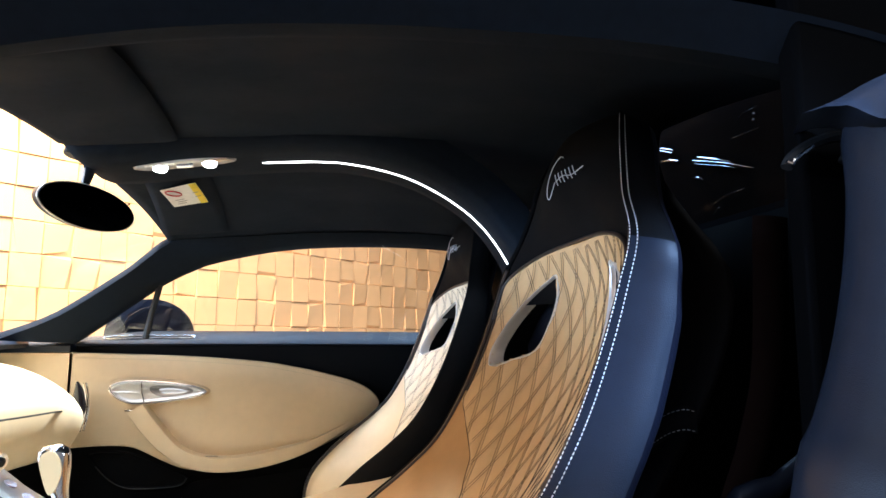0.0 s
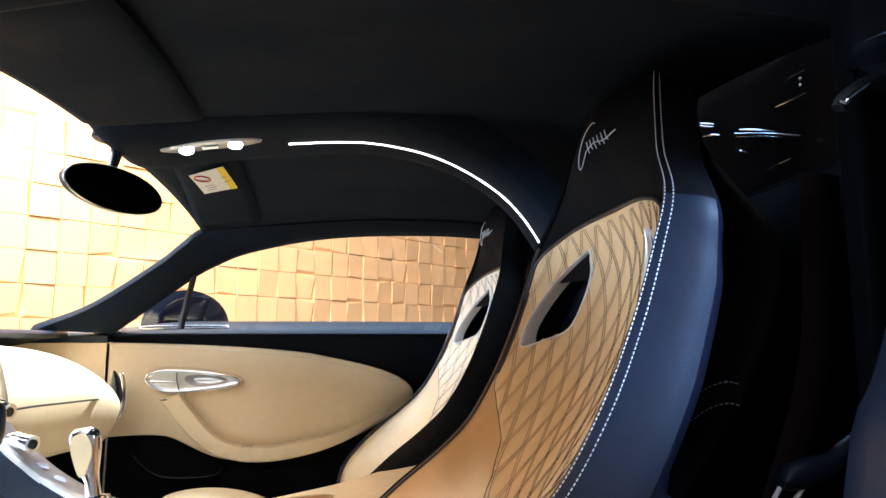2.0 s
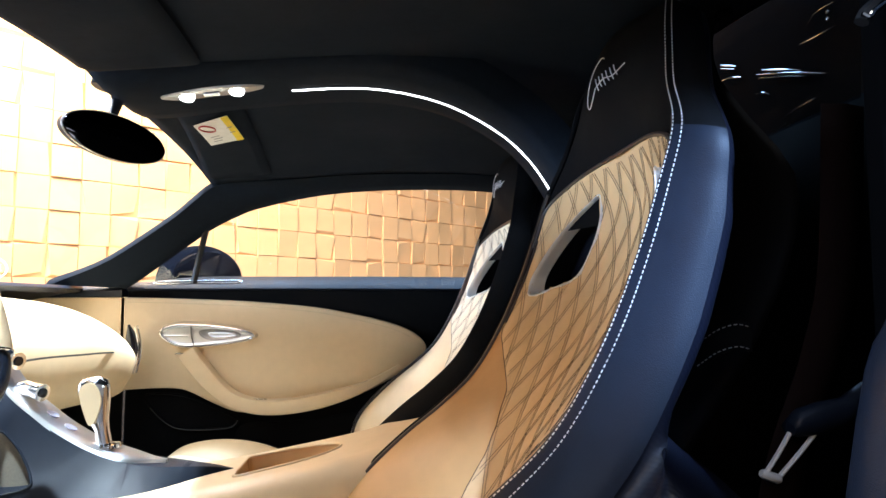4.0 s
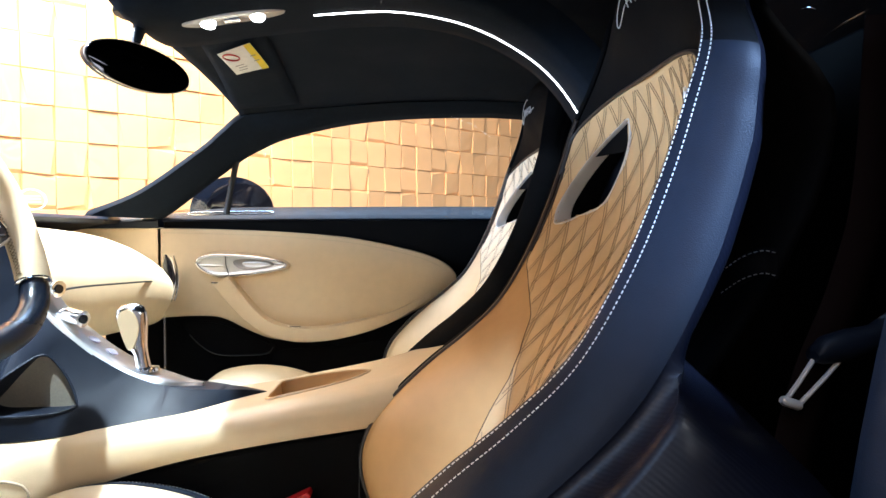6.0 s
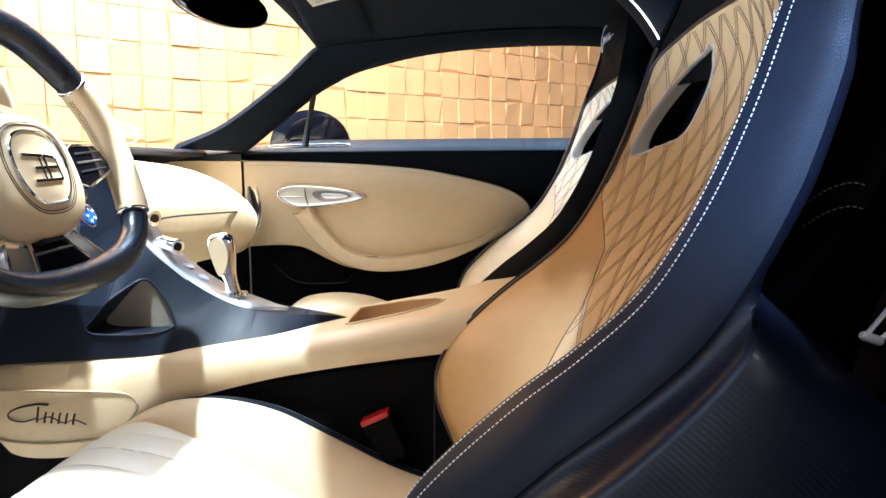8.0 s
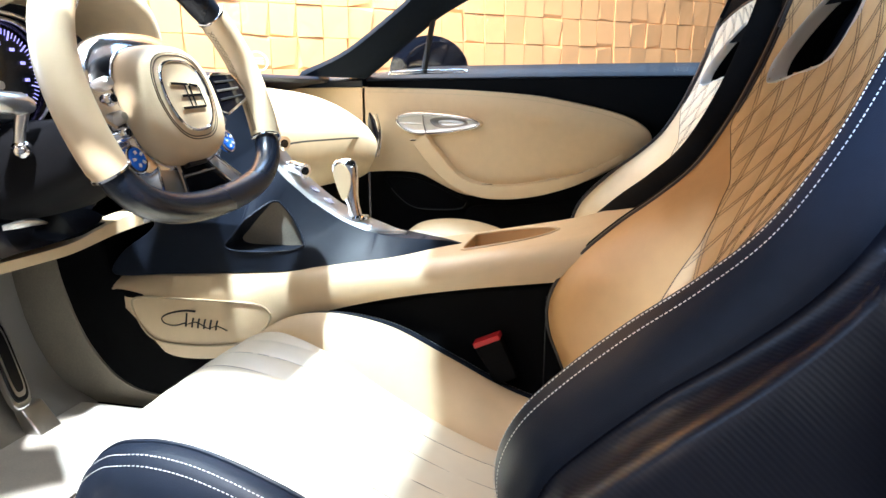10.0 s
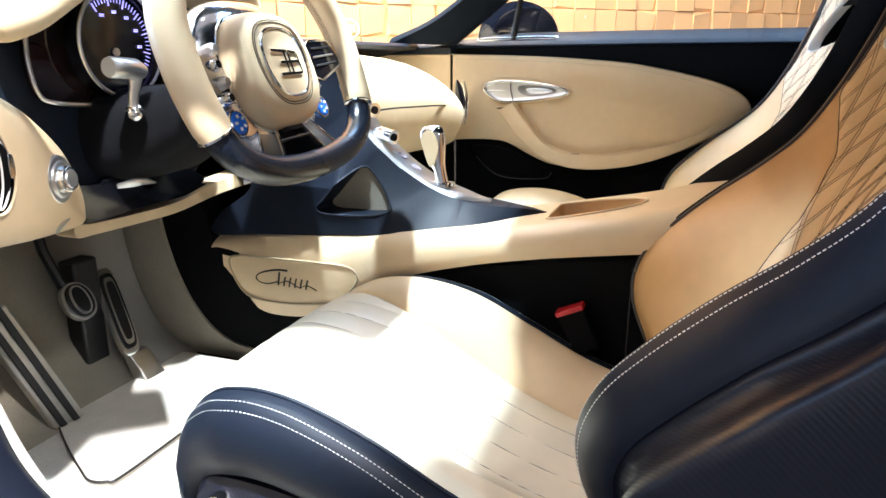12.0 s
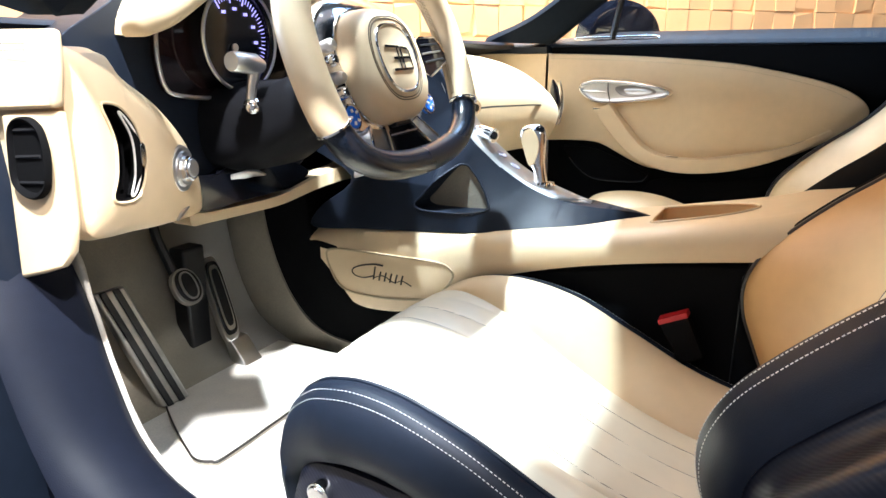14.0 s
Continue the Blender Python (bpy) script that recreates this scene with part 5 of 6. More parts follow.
# post trim with oval vent, on the front post
trim = thing("post_trim", (-0.55, 0.44, 0.56), "cream leather trim panel with oval black air vent", "trim panel")
TR = [(-0.602, 0.553), (-0.560, 0.565), (-0.527, 0.576), (-0.512, 0.594), (-0.504, 0.625), (-0.503, 0.680), (-0.504, 0.7395), (-0.590, 0.7335)]
part("trim_panel", slab(TR, lambda a, b, d: (a, 0.416 + d + 0.006 * smooth(-0.53, -0.50, a), b), 0.010), CREAM, trim, bevel=0.004)
part("upper_panel", slab([(-0.640, 0.7345), (-0.502, 0.7425), (-0.494, 0.780), (-0.492, 0.8165), (-0.640, 0.8175)], lambda a, b, d: (a, 0.411 + d + 0.006 * smooth(-0.53, -0.495, a), b), 0.014), CREAM, trim, "upper cream leather panel with stitched edge", bevel=0.006)
for z in (0.803, 0.797):
    part("seam", stitches([(x, 0.4105, z) for x in np.linspace(-0.632, -0.522, 400)], lambda i: (0, -1, 0), 0.0006, 0.003, 0.0018), DTHREAD, trim, "stitching along the panel's top")
OVV = ring([(-0.573, 0.721), (-0.556, 0.732), (-0.535, 0.731), (-0.520, 0.717), (-0.518, 0.685), (-0.525, 0.661), (-0.543, 0.649), (-0.566, 0.651), (-0.580, 0.664), (-0.579, 0.690)], 48)
oc = OVV.mean(0)
part("vent_rim", grid([[(oc[0] + (x - oc[0]) * k, y, oc[1] + (z - oc[1]) * k) for x, z in OVV] for k, y in ((1.0, 0.416), (1.0, 0.411), (0.95, 0.409), (0.84, 0.412), (0.80, 0.425))], wrap=True), BLACK, trim, angle=50)
part("vent_back", slab([(oc[0] + (x - oc[0]) * 0.84, oc[1] + (z - oc[1]) * 0.84) for x, z in OVV], panel(0.4142), 0.004), BLACK, trim)
for k in range(3):
    z = 0.664 + 0.027 * k
    part("vent_slat", tube([(-0.570, 0.414, z), (-0.530, 0.414, z + 0.003)], 0.0022, 5), PLASTIC, trim)

# closed core behind the facia, added unseen to stop light leaks, and plain underside
part("dash_core", box(-1.10, -0.80, 0.47, 1.93, 0.575, 0.795), BLACK, dash, "unseen black core that stops light behind the facia", bevel=0.004)
part("core_base", box(-1.10, -0.80, 1.09, 1.93, 0.50, 0.574), BLACK, dash, "unseen black core that stops light behind the facia", bevel=0.004)
part("underside", box(-1.00, -0.67, 0.47, 1.93, 0.560, 0.572), BLACK, dash, "black underside of the dashboard", bevel=0.002)

# instrument binnacle
bin_ = thing("instrument_binnacle", (-0.68, 0.83, 0.60), "dark navy instrument binnacle with lit round dial", "instruments")
BI = [(0.690, 0.588), (0.95, 0.598), (1.0, 0.66), (1.03, 0.76), (1.045, 0.845), (0.95, 0.92), (0.83, 0.94), (0.70, 0.90), (0.60, 0.85), (0.53, 0.805), (0.585, 0.765), (0.64, 0.71), (0.69, 0.64)]
part("binnacle_body", slab([tuple(p) for p in ring(BI, 90)], lambda a, b, d: (-0.80 + d * 2.0 - 0.02 * smooth(0.80, 0.92, b), a, b), 0.075), NAVY, bin_, "dark navy leather body", bevel=0.008)
CL = ring([(0.677, 0.850), (0.668, 0.810), (0.669, 0.778), (0.676, 0.752), (0.695, 0.740), (0.765, 0.733), (0.86, 0.740), (0.95, 0.756), (0.985, 0.80), (0.965, 0.865), (0.84, 0.905), (0.72, 0.890)], 70)
part("cluster_screen", slab([tuple(p) for p in CL], lambda a, b, d: (-0.652 + d, a, b), 0.006), mat("dark_screen", (0.012, 0.006, 0.006), 0.06, bump=0), bin_, "dark glossy instrument screen")
part("cluster_frame", tube([(-0.641, y, z) for y, z in CL], 0.0032, 6, closed=True), SATIN, bin_, "satin metal frame")
GC = Vector((-0.628, 0.806, 0.818))
def dial_ring(r, d):
    return [GC + Vector((d, r * math.cos(q), r * math.sin(q))) for q in np.linspace(0, 2 * math.pi, 60, endpoint=False)]
dial = part("speed_dial", grid([dial_ring(r, d) for r, d in ((0.079, -0.012), (0.078, 0.010), (0.074, 0.012), (0.070, 0.008), (0.069, -0.001), (0.02, -0.002), (0.001, -0.002))], wrap=True), GLOSS, bin_, "round dial with dark face", angle=40)
part("dial_rim", tube(dial_ring(0.076, 0.011), 0.0028, 8, closed=True), SATIN, dial, "satin metal rim")
ticks = []
for k in range(31):
    q = radians(-40 + 165 * k / 30)
    a, b = (0.057, 0.065) if k % 5 else (0.052, 0.065)
    ticks.append(tube([GC + Vector((0.0008, r * math.cos(q), r * math.sin(q))) for r in (a, b)], 0.0007 if k % 5 else 0.0011, 4))
part("dial_scale", merge(*ticks), DIAL, dial, "violet-white lit scale marks")
nums = []
for k in range(6):
    q = radians(-36 + 155 * k / 5)
    nums.append(box(GC.x, GC.x + 0.001, GC.y + 0.044 * math.cos(q) - 0.004, GC.y + 0.044 * math.cos(q) + 0.004, GC.z + 0.044 * math.sin(q) - 0.0022, GC.z + 0.044 * math.sin(q) + 0.0022))
part("dial_lettering", merge(*nums), DIAL, dial)
part("needle_hub", disc(GC + Vector((0, -0.004, -0.012)), (1, 0, 0), 0.006, 0.003, 16), SATIN, dial)
# cream hood over the instruments
AR = catmull([(0.572, 0.831), (0.594, 0.838), (0.624, 0.852), (0.68, 0.888), (0.76, 0.930), (0.84, 0.950), (0.93, 0.948), (1.01, 0.925), (1.05, 0.885), (1.062, 0.84)], 50)
rows = []
for i, (y, z) in enumerate(AR):
    d = AR[min(i + 1, 49)] - AR[max(i - 1, 0)]
    n = np.array([-d[1], d[0]]) / np.hypot(*d)
    th = 0.021 * math.sqrt(1 - (1 - min(1.0, (i + 0.15) / 4, (49.15 - i) / 4)) ** 2)
    fx = -0.57 + 0.03 * math.sin(math.pi * i / 49)
    xr = fx - 0.014 - th - 0.20 * smooth(2, 18, i)
    rows.append([(x, y + n[0] * k, z + n[1] * k) for x, k in ((xr, -th - 0.008 * smooth(3, 12, i)), (xr * 0.6 + fx * 0.4, th * 0.5 - 0.008 * smooth(3, 12, i)), (xr * 0.3 + fx * 0.7, th), (fx - 0.006, th), (fx + 0.006, th * 0.7), (fx + 0.012, 0), (fx + 0.006, -th * 0.7), (fx - 0.006, -th), (xr * 0.3 + fx * 0.7, -th), (xr * 0.6 + fx * 0.4, -th - 0.01 * smooth(3, 12, i)))])
part("hood", lofted(rows), CREAM, bin_, "cream leather hood over the instruments", angle=60)
# steering column, glossy tray below, stalk
rows = []
for x, y, z, w, h in ((-0.665, 0.868, 0.682, 0.128, 0.076), (-0.60, 0.862, 0.690, 0.116, 0.068), (-0.54, 0.842, 0.706, 0.090, 0.056), (-0.48, 0.830, 0.735, 0.062, 0.050), (-0.43, 0.828, 0.760, 0.056, 0.050)):
    rows.append([])
    for q in np.linspace(0, 2 * math.pi, 36, endpoint=False):
        k = (abs(math.cos(q)) ** 3 + abs(math.sin(q)) ** 3) ** (-1 / 3)
        rows[-1].append((x, y + w * k * math.cos(q), z + h * k * math.sin(q)))
part("column_shroud", lofted(rows), mat("column_leather", (0.006, 0.006, 0.0075), 0.7, var=0.15, bump=0.2, bscale=1000, pattern="grain", spec=0.08), bin_, "dark navy steering column shroud", angle=50)
part("glossy_tray", slab([tuple(p) for p in ring([(0.702, 0.571), (0.80, 0.570), (0.88, 0.572), (0.97, 0.588), (0.94, 0.612), (0.86, 0.632), (0.79, 0.634), (0.75, 0.62), (0.702, 0.62)], 50)], lambda a, b, d: (-0.655 + d, a, b), 0.022), GLOSS, bin_, "glossy black tray below the column")
part("release_lever", tube([(-0.612, 0.757, 0.616), (-0.598, 0.775, 0.619), (-0.600, 0.800, 0.617), (-0.608, 0.829, 0.610)], [0.006, 0.010, 0.007, 0.002], 10, squash=0.5), SATIN, bin_, "satin metal release lever")
stalk = part("stalk_arm", tube([(-0.540, 0.733, 0.730), (-0.538, 0.735, 0.752), (-0.532, 0.738, 0.778)], [0.0065, 0.007, 0.009], 12), SATIN, bin_, "satin metal stalk")
part("stalk_grip", tube([(-0.53, 0.690, 0.786), (-0.53, 0.694, 0.786), (-0.532, 0.735, 0.783), (-0.534, 0.750, 0.780)], [0.0125, 0.0140, 0.0140, 0.010], 20), SATIN, stalk, "cylindrical stalk grip", angle=40)
part("stalk_ball", lofted([[(-0.540 + 0.0125 * math.sin(t) * math.cos(q), 0.736 + 0.0125 * math.sin(t) * math.sin(q), 0.726 + 0.0125 * math.cos(t)) for q in np.linspace(0, 2 * math.pi, 18, endpoint=False)] for t in np.linspace(0.05, 3.09, 12)]), CHROME, stalk, "chrome ball joint")


# steering wheel
WC, WN = Vector((-0.3642, 0.8258, 0.7908)), Vector((0.94738, 0.01800, 0.31959))
WU, WV = Vector((-0.02985, 0.99904, 0.03221)), Vector((-0.31870, -0.04006, 0.94701))
wheel = thing("steering_wheel", WC, "flat-bottomed steering wheel in cream and navy leather", "steering wheel")
def on_wheel(a, b, d=0.0):
    return WC + WU * a + WV * b + WN * d


RIM = ring([(0.0, 0.19), (0.085, 0.174), (0.1577, 0.119), (0.192, 0.062), (0.2005, 0.01), (0.196, -0.045), (0.181, -0.088), (0.150, -0.118), (0.092, -0.138), (0.0, -0.145), (-0.092, -0.138), (-0.150, -0.118), (-0.181, -0.088), (-0.196, -0.045), (-0.2005, 0.01), (-0.192, 0.062), (-0.1577, 0.119), (-0.085, 0.174)], 180)
def rim_piece(i0, i1, material, label, r=0.0215):
    pts = [on_wheel(*RIM[i % 180]) for i in range(i0, i1 + 1)]
    n = len(pts)
    rad = [r * (1 if 1 < k < n - 2 else 0.96) for k in range(n)]
    return part("rim_section", tube(pts, rad, 20), material, wheel, label, angle=50)
RIMNAVY = mat("smooth_navy_leather", (0.0080, 0.0115, 0.0200), 0.27, var=0.12, scale=50, bump=0.08, bscale=1000, pattern="grain", spec=0.45)
rim_piece(-20, 20, RIMNAVY, "smooth navy leather upper rim")
rim_piece(20, 57, CREAM, "cream leather grip with crossed stitching", 0.0225)
rim_piece(57, 123, RIMNAVY, "smooth navy leather flat lower rim", 0.0192)
rim_piece(123, 160, CREAM, "cream leather grip with crossed stitching", 0.0225)
for i in (20, 57, 123, 160):
    c, t = on_wheel(*RIM[i]), (on_wheel(*RIM[(i + 1) % 180]) - on_wheel(*RIM[i - 1])).normalized()
    part("rim_ring", tube([c + t * k for k in (-0.0022, -0.0012, 0.0012, 0.0022)], [0.0222, 0.0236, 0.0236, 0.0222], 24), CHROME, wheel, "thin chrome ring", angle=40)
for i0, i1 in ((22, 56), (124, 158)):
    for turn in (1, -1):
        zig = []
        for i in range(i0, i1):
            for half in (i % 2,):
                c = on_wheel(*RIM[i])
                t = (on_wheel(*RIM[i + 1]) - on_wheel(*RIM[i])).normalized()
                inn = WC - c
                inn = (inn - t * inn.dot(t)).normalized()
                w = turn * (0.0040 if half else -0.0040) - 0.006
                zig.append(c + inn * math.sqrt(0.0229**2 - w * w) + WN * w)
        part("grip_stitch", tube(zig, 0.0006, 4), mat("tan_thread", (0.22, 0.15, 0.09), 0.8, bump=0), wheel, "crossed stitching inside the grip")
# hub
def hub_ring(r, d, sq=2.7, cx=0.0, cy=-0.006, sy=0.87):
    out = []
    for q in np.linspace(0, 2 * math.pi, 56, endpoint=False):
        c, s = math.cos(q), math.sin(q)
        k = (abs(c) ** sq + abs(s) ** sq) ** (-1 / sq)
        out.append(on_wheel(cx + r * k * c, cy + r * sy * k * s, d + 0.009))
    return out


part("hub_pad", grid([hub_ring(r, d) for r, d in ((0.086, -0.044), (0.091, -0.039), (0.092, -0.030), (0.090, -0.018), (0.085, -0.009), (0.078, -0.004), (0.067, -0.0015), (0.001, 0.0))], wrap=True), CREAM, wheel, "cream leather hub pad", angle=60)
part("hub_bezel", grid([hub_ring(r, d) for r, d in ((0.080, -0.096), (0.108, -0.092), (0.122, -0.078), (0.124, -0.056), (0.116, -0.041), (0.093, -0.033))], wrap=True), SPOKE, wheel, "polished metal hub bezel", angle=45)
part("bezel_edge", tube(hub_ring(0.0945, -0.0340), 0.0016, 6, closed=True), CHROME, wheel)
def shield(r, d=0.010):
    return [on_wheel(r * 0.92 * c * (1 - 0.12 * max(0, -s)), -0.002 + r * 0.86 * s, d) for c, s in ((math.copysign(abs(math.cos(q)) ** 0.7, math.cos(q)), math.copysign(abs(math.sin(q)) ** 0.8, math.sin(q))) for q in np.linspace(0, 2 * math.pi, 50, endpoint=False))]
for r in (0.0635, 0.0675):
    part("hub_seam", tube(shield(r, 0.0080), 0.0007, 5, closed=True), DTHREAD, wheel)
part("shield_plate", grid([[p + WN * k for p in shield(r)] for r, k in ((0.052, -0.003), (0.052, 0.0), (0.002, 0.0006))], wrap=True), CREAM, wheel, "cream shield on the hub", angle=30)
part("shield_rim", tube(shield(0.0535), 0.0023, 8, closed=True), CHROME, wheel, "chrome shield outline")
def bar(a0, b0, a1, b1):
    along = on_wheel(a1, b1) - on_wheel(a0, b0)
    across = along.normalized().cross(WN) * 0.0021
    return lofted([[on_wheel(a, b - 0.002, 0.010) + across * k + WN * h for k, h in ((-1, 0), (1, 0), (0.8, 0.0032), (-0.8, 0.0032))] for a, b in ((a0, b0), (a1, b1))])
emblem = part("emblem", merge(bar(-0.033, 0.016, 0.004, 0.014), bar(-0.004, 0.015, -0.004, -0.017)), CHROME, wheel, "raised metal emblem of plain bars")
for b in (bar(-0.018, -0.001, 0.024, -0.001), bar(-0.026, -0.017, 0.028, -0.017), bar(0.006, 0.014, 0.026, 0.011), bar(0.027, 0.010, 0.028, -0.017), bar(0.006, 0.012, 0.006, -0.015)):
    part("emblem_bar", b, CHROME, emblem)
for side in (-1, 1):
    sp = part("spoke", lofted([[on_wheel(side * a, b + h, d * f) for h, d in ((-hh, -0.070), (hh, -0.070), (hh, -0.040), (hh * 0.75, -0.026), (-hh * 0.1, -0.024), (-hh * 0.75, -0.034), (-hh, -0.046))] for a, b, hh, f in ((0.080, -0.008, 0.040, 1.0), (0.11, -0.004, 0.036, 0.95), (0.145, 0.002, 0.026, 0.7), (0.188, 0.0, 0.014, 0.25))]), SPOKE, wheel, "polished metal spoke", angle=35)
    PADS = [(0.088, 0.024), (0.104, 0.030), (0.158, 0.031), (0.170, 0.020), (0.186, -0.004), (0.170, -0.012), (0.108, -0.030), (0.090, -0.024)]
    if side > 0:
        part("switch_pad", slab([(side * a, b) for a, b in PADS], lambda a, b, d: on_wheel(a, b, -0.020 + d), 0.016), GLOSS, sp, "black switch pad", bevel=0.002)
        part("pad_frame", tube([on_wheel(side * a, b, -0.0040) for a, b in PADS], 0.0020, 6, closed=True), CHROME, sp, "chrome frame of the switches")
        for k in range(3):
            part("switch_key", tube([on_wheel(side * 0.102, 0.018 - 0.013 * k, -0.0035), on_wheel(side * (0.160 + 0.004 * k), 0.020 - 0.012 * k, -0.0035)], 0.0016, 6), SATIN if k == 1 else PLASTIC, sp)
    part("lower_bracket", lofted([[on_wheel(side * a, b + h, d) for h, d in ((-0.012, -0.06), (0.012, -0.06), (0.009, -0.036), (-0.009, -0.036))] for a, b in ((0.084, -0.056), (0.112, -0.048), (0.150, -0.030))]), SPOKE, sp, "polished bracket below the switches", bevel=0.003)
    for k, (a, b) in enumerate(((0.106, 0.028), (0.112, 0.008), (0.106, -0.014), (0.110, -0.034))):
        part("side_switch", lofted([[on_wheel(side * (a + 0.010 * r * math.cos(q)), b + 0.0085 * r * math.sin(q), d) for q in np.linspace(0, 2 * math.pi, 14, endpoint=False)] for r, d in ((1.0, -0.048), (0.95, -0.019), (0.6, -0.015))]), CHROME if k % 2 else SATIN, sp, "small switch beside the hub", angle=40)
    but = part("wheel_button", disc(on_wheel(side * 0.108, -0.066, -0.030), WN, 0.0155, 0.011, 28, r2=0.0145), BLUE, wheel, "round blue button", bevel=0.002)
    part("button_ring", tube([on_wheel(side * 0.108 + 0.0160 * math.cos(q), -0.066 + 0.0160 * math.sin(q), -0.022) for q in np.linspace(0, 2 * math.pi, 28, endpoint=False)], 0.0018, 6, closed=True), CHROME, but, "chrome ring")
    for q in range(5):
        t = 2 * math.pi * q / 5 + 0.4
        part("button_mark", tube([on_wheel(side * 0.108 + r * math.cos(t + 0.25), -0.066 + r * math.sin(t + 0.25), -0.0185) for r in (0.0065, 0.0105)], 0.0019, 6), PAPER, but)
low = part("lower_spoke", lofted([[on_wheel(a, b, d) for a, d in ((-w, -0.050), (w, -0.050), (w * 0.94, dd), (-w * 0.94, dd))] for b, w, dd in ((-0.066, 0.062, -0.032), (-0.088, 0.074, -0.026), (-0.112, 0.092, -0.018), (-0.140, 0.110, -0.010))]), SATIN, wheel, "satin metal lower spoke", bevel=0.003)
GROOVE = ((-0.076, 0.030, -0.028), (-0.100, 0.040, -0.021), (-0.126, 0.056, -0.013))
part("spoke_groove", lofted([[on_wheel(a, b, d) for a, d in ((-w, dd - 0.002), (w, dd - 0.002), (w * 0.96, dd + 0.002), (-w * 0.96, dd + 0.002))] for b, w, dd in GROOVE]), GLOSS, low, "dark inset of the lower spoke", bevel=0.001)
for side in (-1, 1):
    part("groove_edge", tube([on_wheel(side * w, b, dd + 0.003) for b, w, dd in GROOVE], 0.0028, 8), CHROME, low)
    part("spoke_edge", tube([on_wheel(side * w * 0.97, b, dd + 0.001) for b, w, dd in ((-0.070, 0.063, -0.032), (-0.088, 0.074, -0.026), (-0.112, 0.092, -0.018), (-0.132, 0.104, -0.012))], 0.0022, 8), CHROME, low)
for b, w, dd in (GROOVE[0], GROOVE[1]):
    part("groove_edge", tube([on_wheel(-w, b, dd + 0.003), on_wheel(w, b, dd + 0.003)], 0.0022, 8), CHROME, low)
part("spoke_latch", lofted([[on_wheel(a, b, d) for a, b in ((-0.022, -0.090), (0.022, -0.090), (0.020, -0.070), (-0.020, -0.070))] for d in (-0.030, -0.012)]), PLASTIC, low, "dark joint under the hub", bevel=0.002)
part("hub_back", tube([on_wheel(0, 0, -0.05), on_wheel(0, 0, -0.085)], [0.070, 0.060], 28), PLASTIC, wheel, "black back of the hub")


# roof fittings
visor = thing("sun_visor", (-0.16, 1.52, 1.13), "folded-up dark suede sun visor with airbag label", "sun visor")
def roof_z(x, y):
    z = float(np.interp(x, RAIL[:, 0], RAIL[:, 1]))
    return z + 0.052 * (1 - abs((y - YC) / 0.63) ** 2.6)


def visor_rows(y0, y1, f0, f1, r0, r1, drop, skew=0.0):
    rows = []
    for k in np.linspace(0, 1, 14):
        y, xf, xr = y0 + (y1 - y0) * k, f0 + (f1 - f0) * k, r0 + (r1 - r0) * k
        prof = [(xf, 0.0), (xf + 0.006, -0.010), (xf + 0.02, -0.014), ((xf + xr) / 2, -0.016), (xr - 0.02, -0.014), (xr - 0.005, -0.009), (xr, 0.0), ((xf + xr) / 2, 0.006)]
        edge = min(1, 10 * k + 0.3, 10 * (1 - k) + 0.3)
        rows.append([(x, y - skew * (x - xf) * (1 - k), roof_z(x, y) - drop + d * edge) for x, d in prof])
    return rows
part("visor_board", lofted(visor_rows(1.335, 1.77, -0.215, -0.265, -0.085, -0.105, 0.008, 0.5)), SLATE, visor, angle=50)
def label_quad(u0, u1, v0, v1, lift):
    pts = []
    for v in np.linspace(v0, v1, 3):
        pts.append([])
        for u in np.linspace(u0, u1, 3):
            x, y = -0.186 + 0.074 * u, 1.352 + 0.142 * v - (0.052 - 0.02 * v) * u
            pts[-1].append((x, y, roof_z(x, y) - 0.0285 - lift))
    return grid(pts)
lab = part("warning_label", label_quad(0, 1, 0, 1, 0.001), PAPER, visor, "white and yellow airbag warning label")
part("yellow_field", label_quad(0.80, 1.0, 0.0, 1, 0.0018), YELLOW, lab)
part("warning_ring", tube([(-0.165 + 0.015 * math.cos(q), 1.374 + 0.020 * math.sin(q), roof_z(-0.165, 1.374 + 0.020 * math.sin(q)) - 0.0318) for q in np.linspace(0, 2 * math.pi, 24, endpoint=False)], 0.0015, 5, closed=True), RED, lab, "red warning ring")
for k, (u, v) in enumerate(((0.30, 0.62), (0.34, 0.72), (0.30, 0.82), (0.84, 0.4), (0.84, 0.6))):
    part("print_bar", label_quad(u - 0.12 if k < 3 else u - 0.08, u + 0.14 if k < 3 else u + 0.08, v, v + 0.03, 0.0022), mat("grey_print", (0.25, 0.24, 0.24), 0.6, bump=0), lab)
visor2 = thing("sun_visor", (-0.16, 0.82, 1.14), "folded-up dark suede sun visor over the driver", "sun visor")
part("visor_board", lofted(visor_rows(0.55, 1.062, -0.262, -0.262, -0.070, -0.098, 0.015)), SLATE, visor2, angle=50)
part("visor_hinge", tube([(-0.255, 0.60, roof_z(-0.255, 0.60) - 0.012), (-0.255, 0.66, roof_z(-0.255, 0.66) - 0.012)], 0.006, 10), PLASTIC, visor2, "black visor hinge")

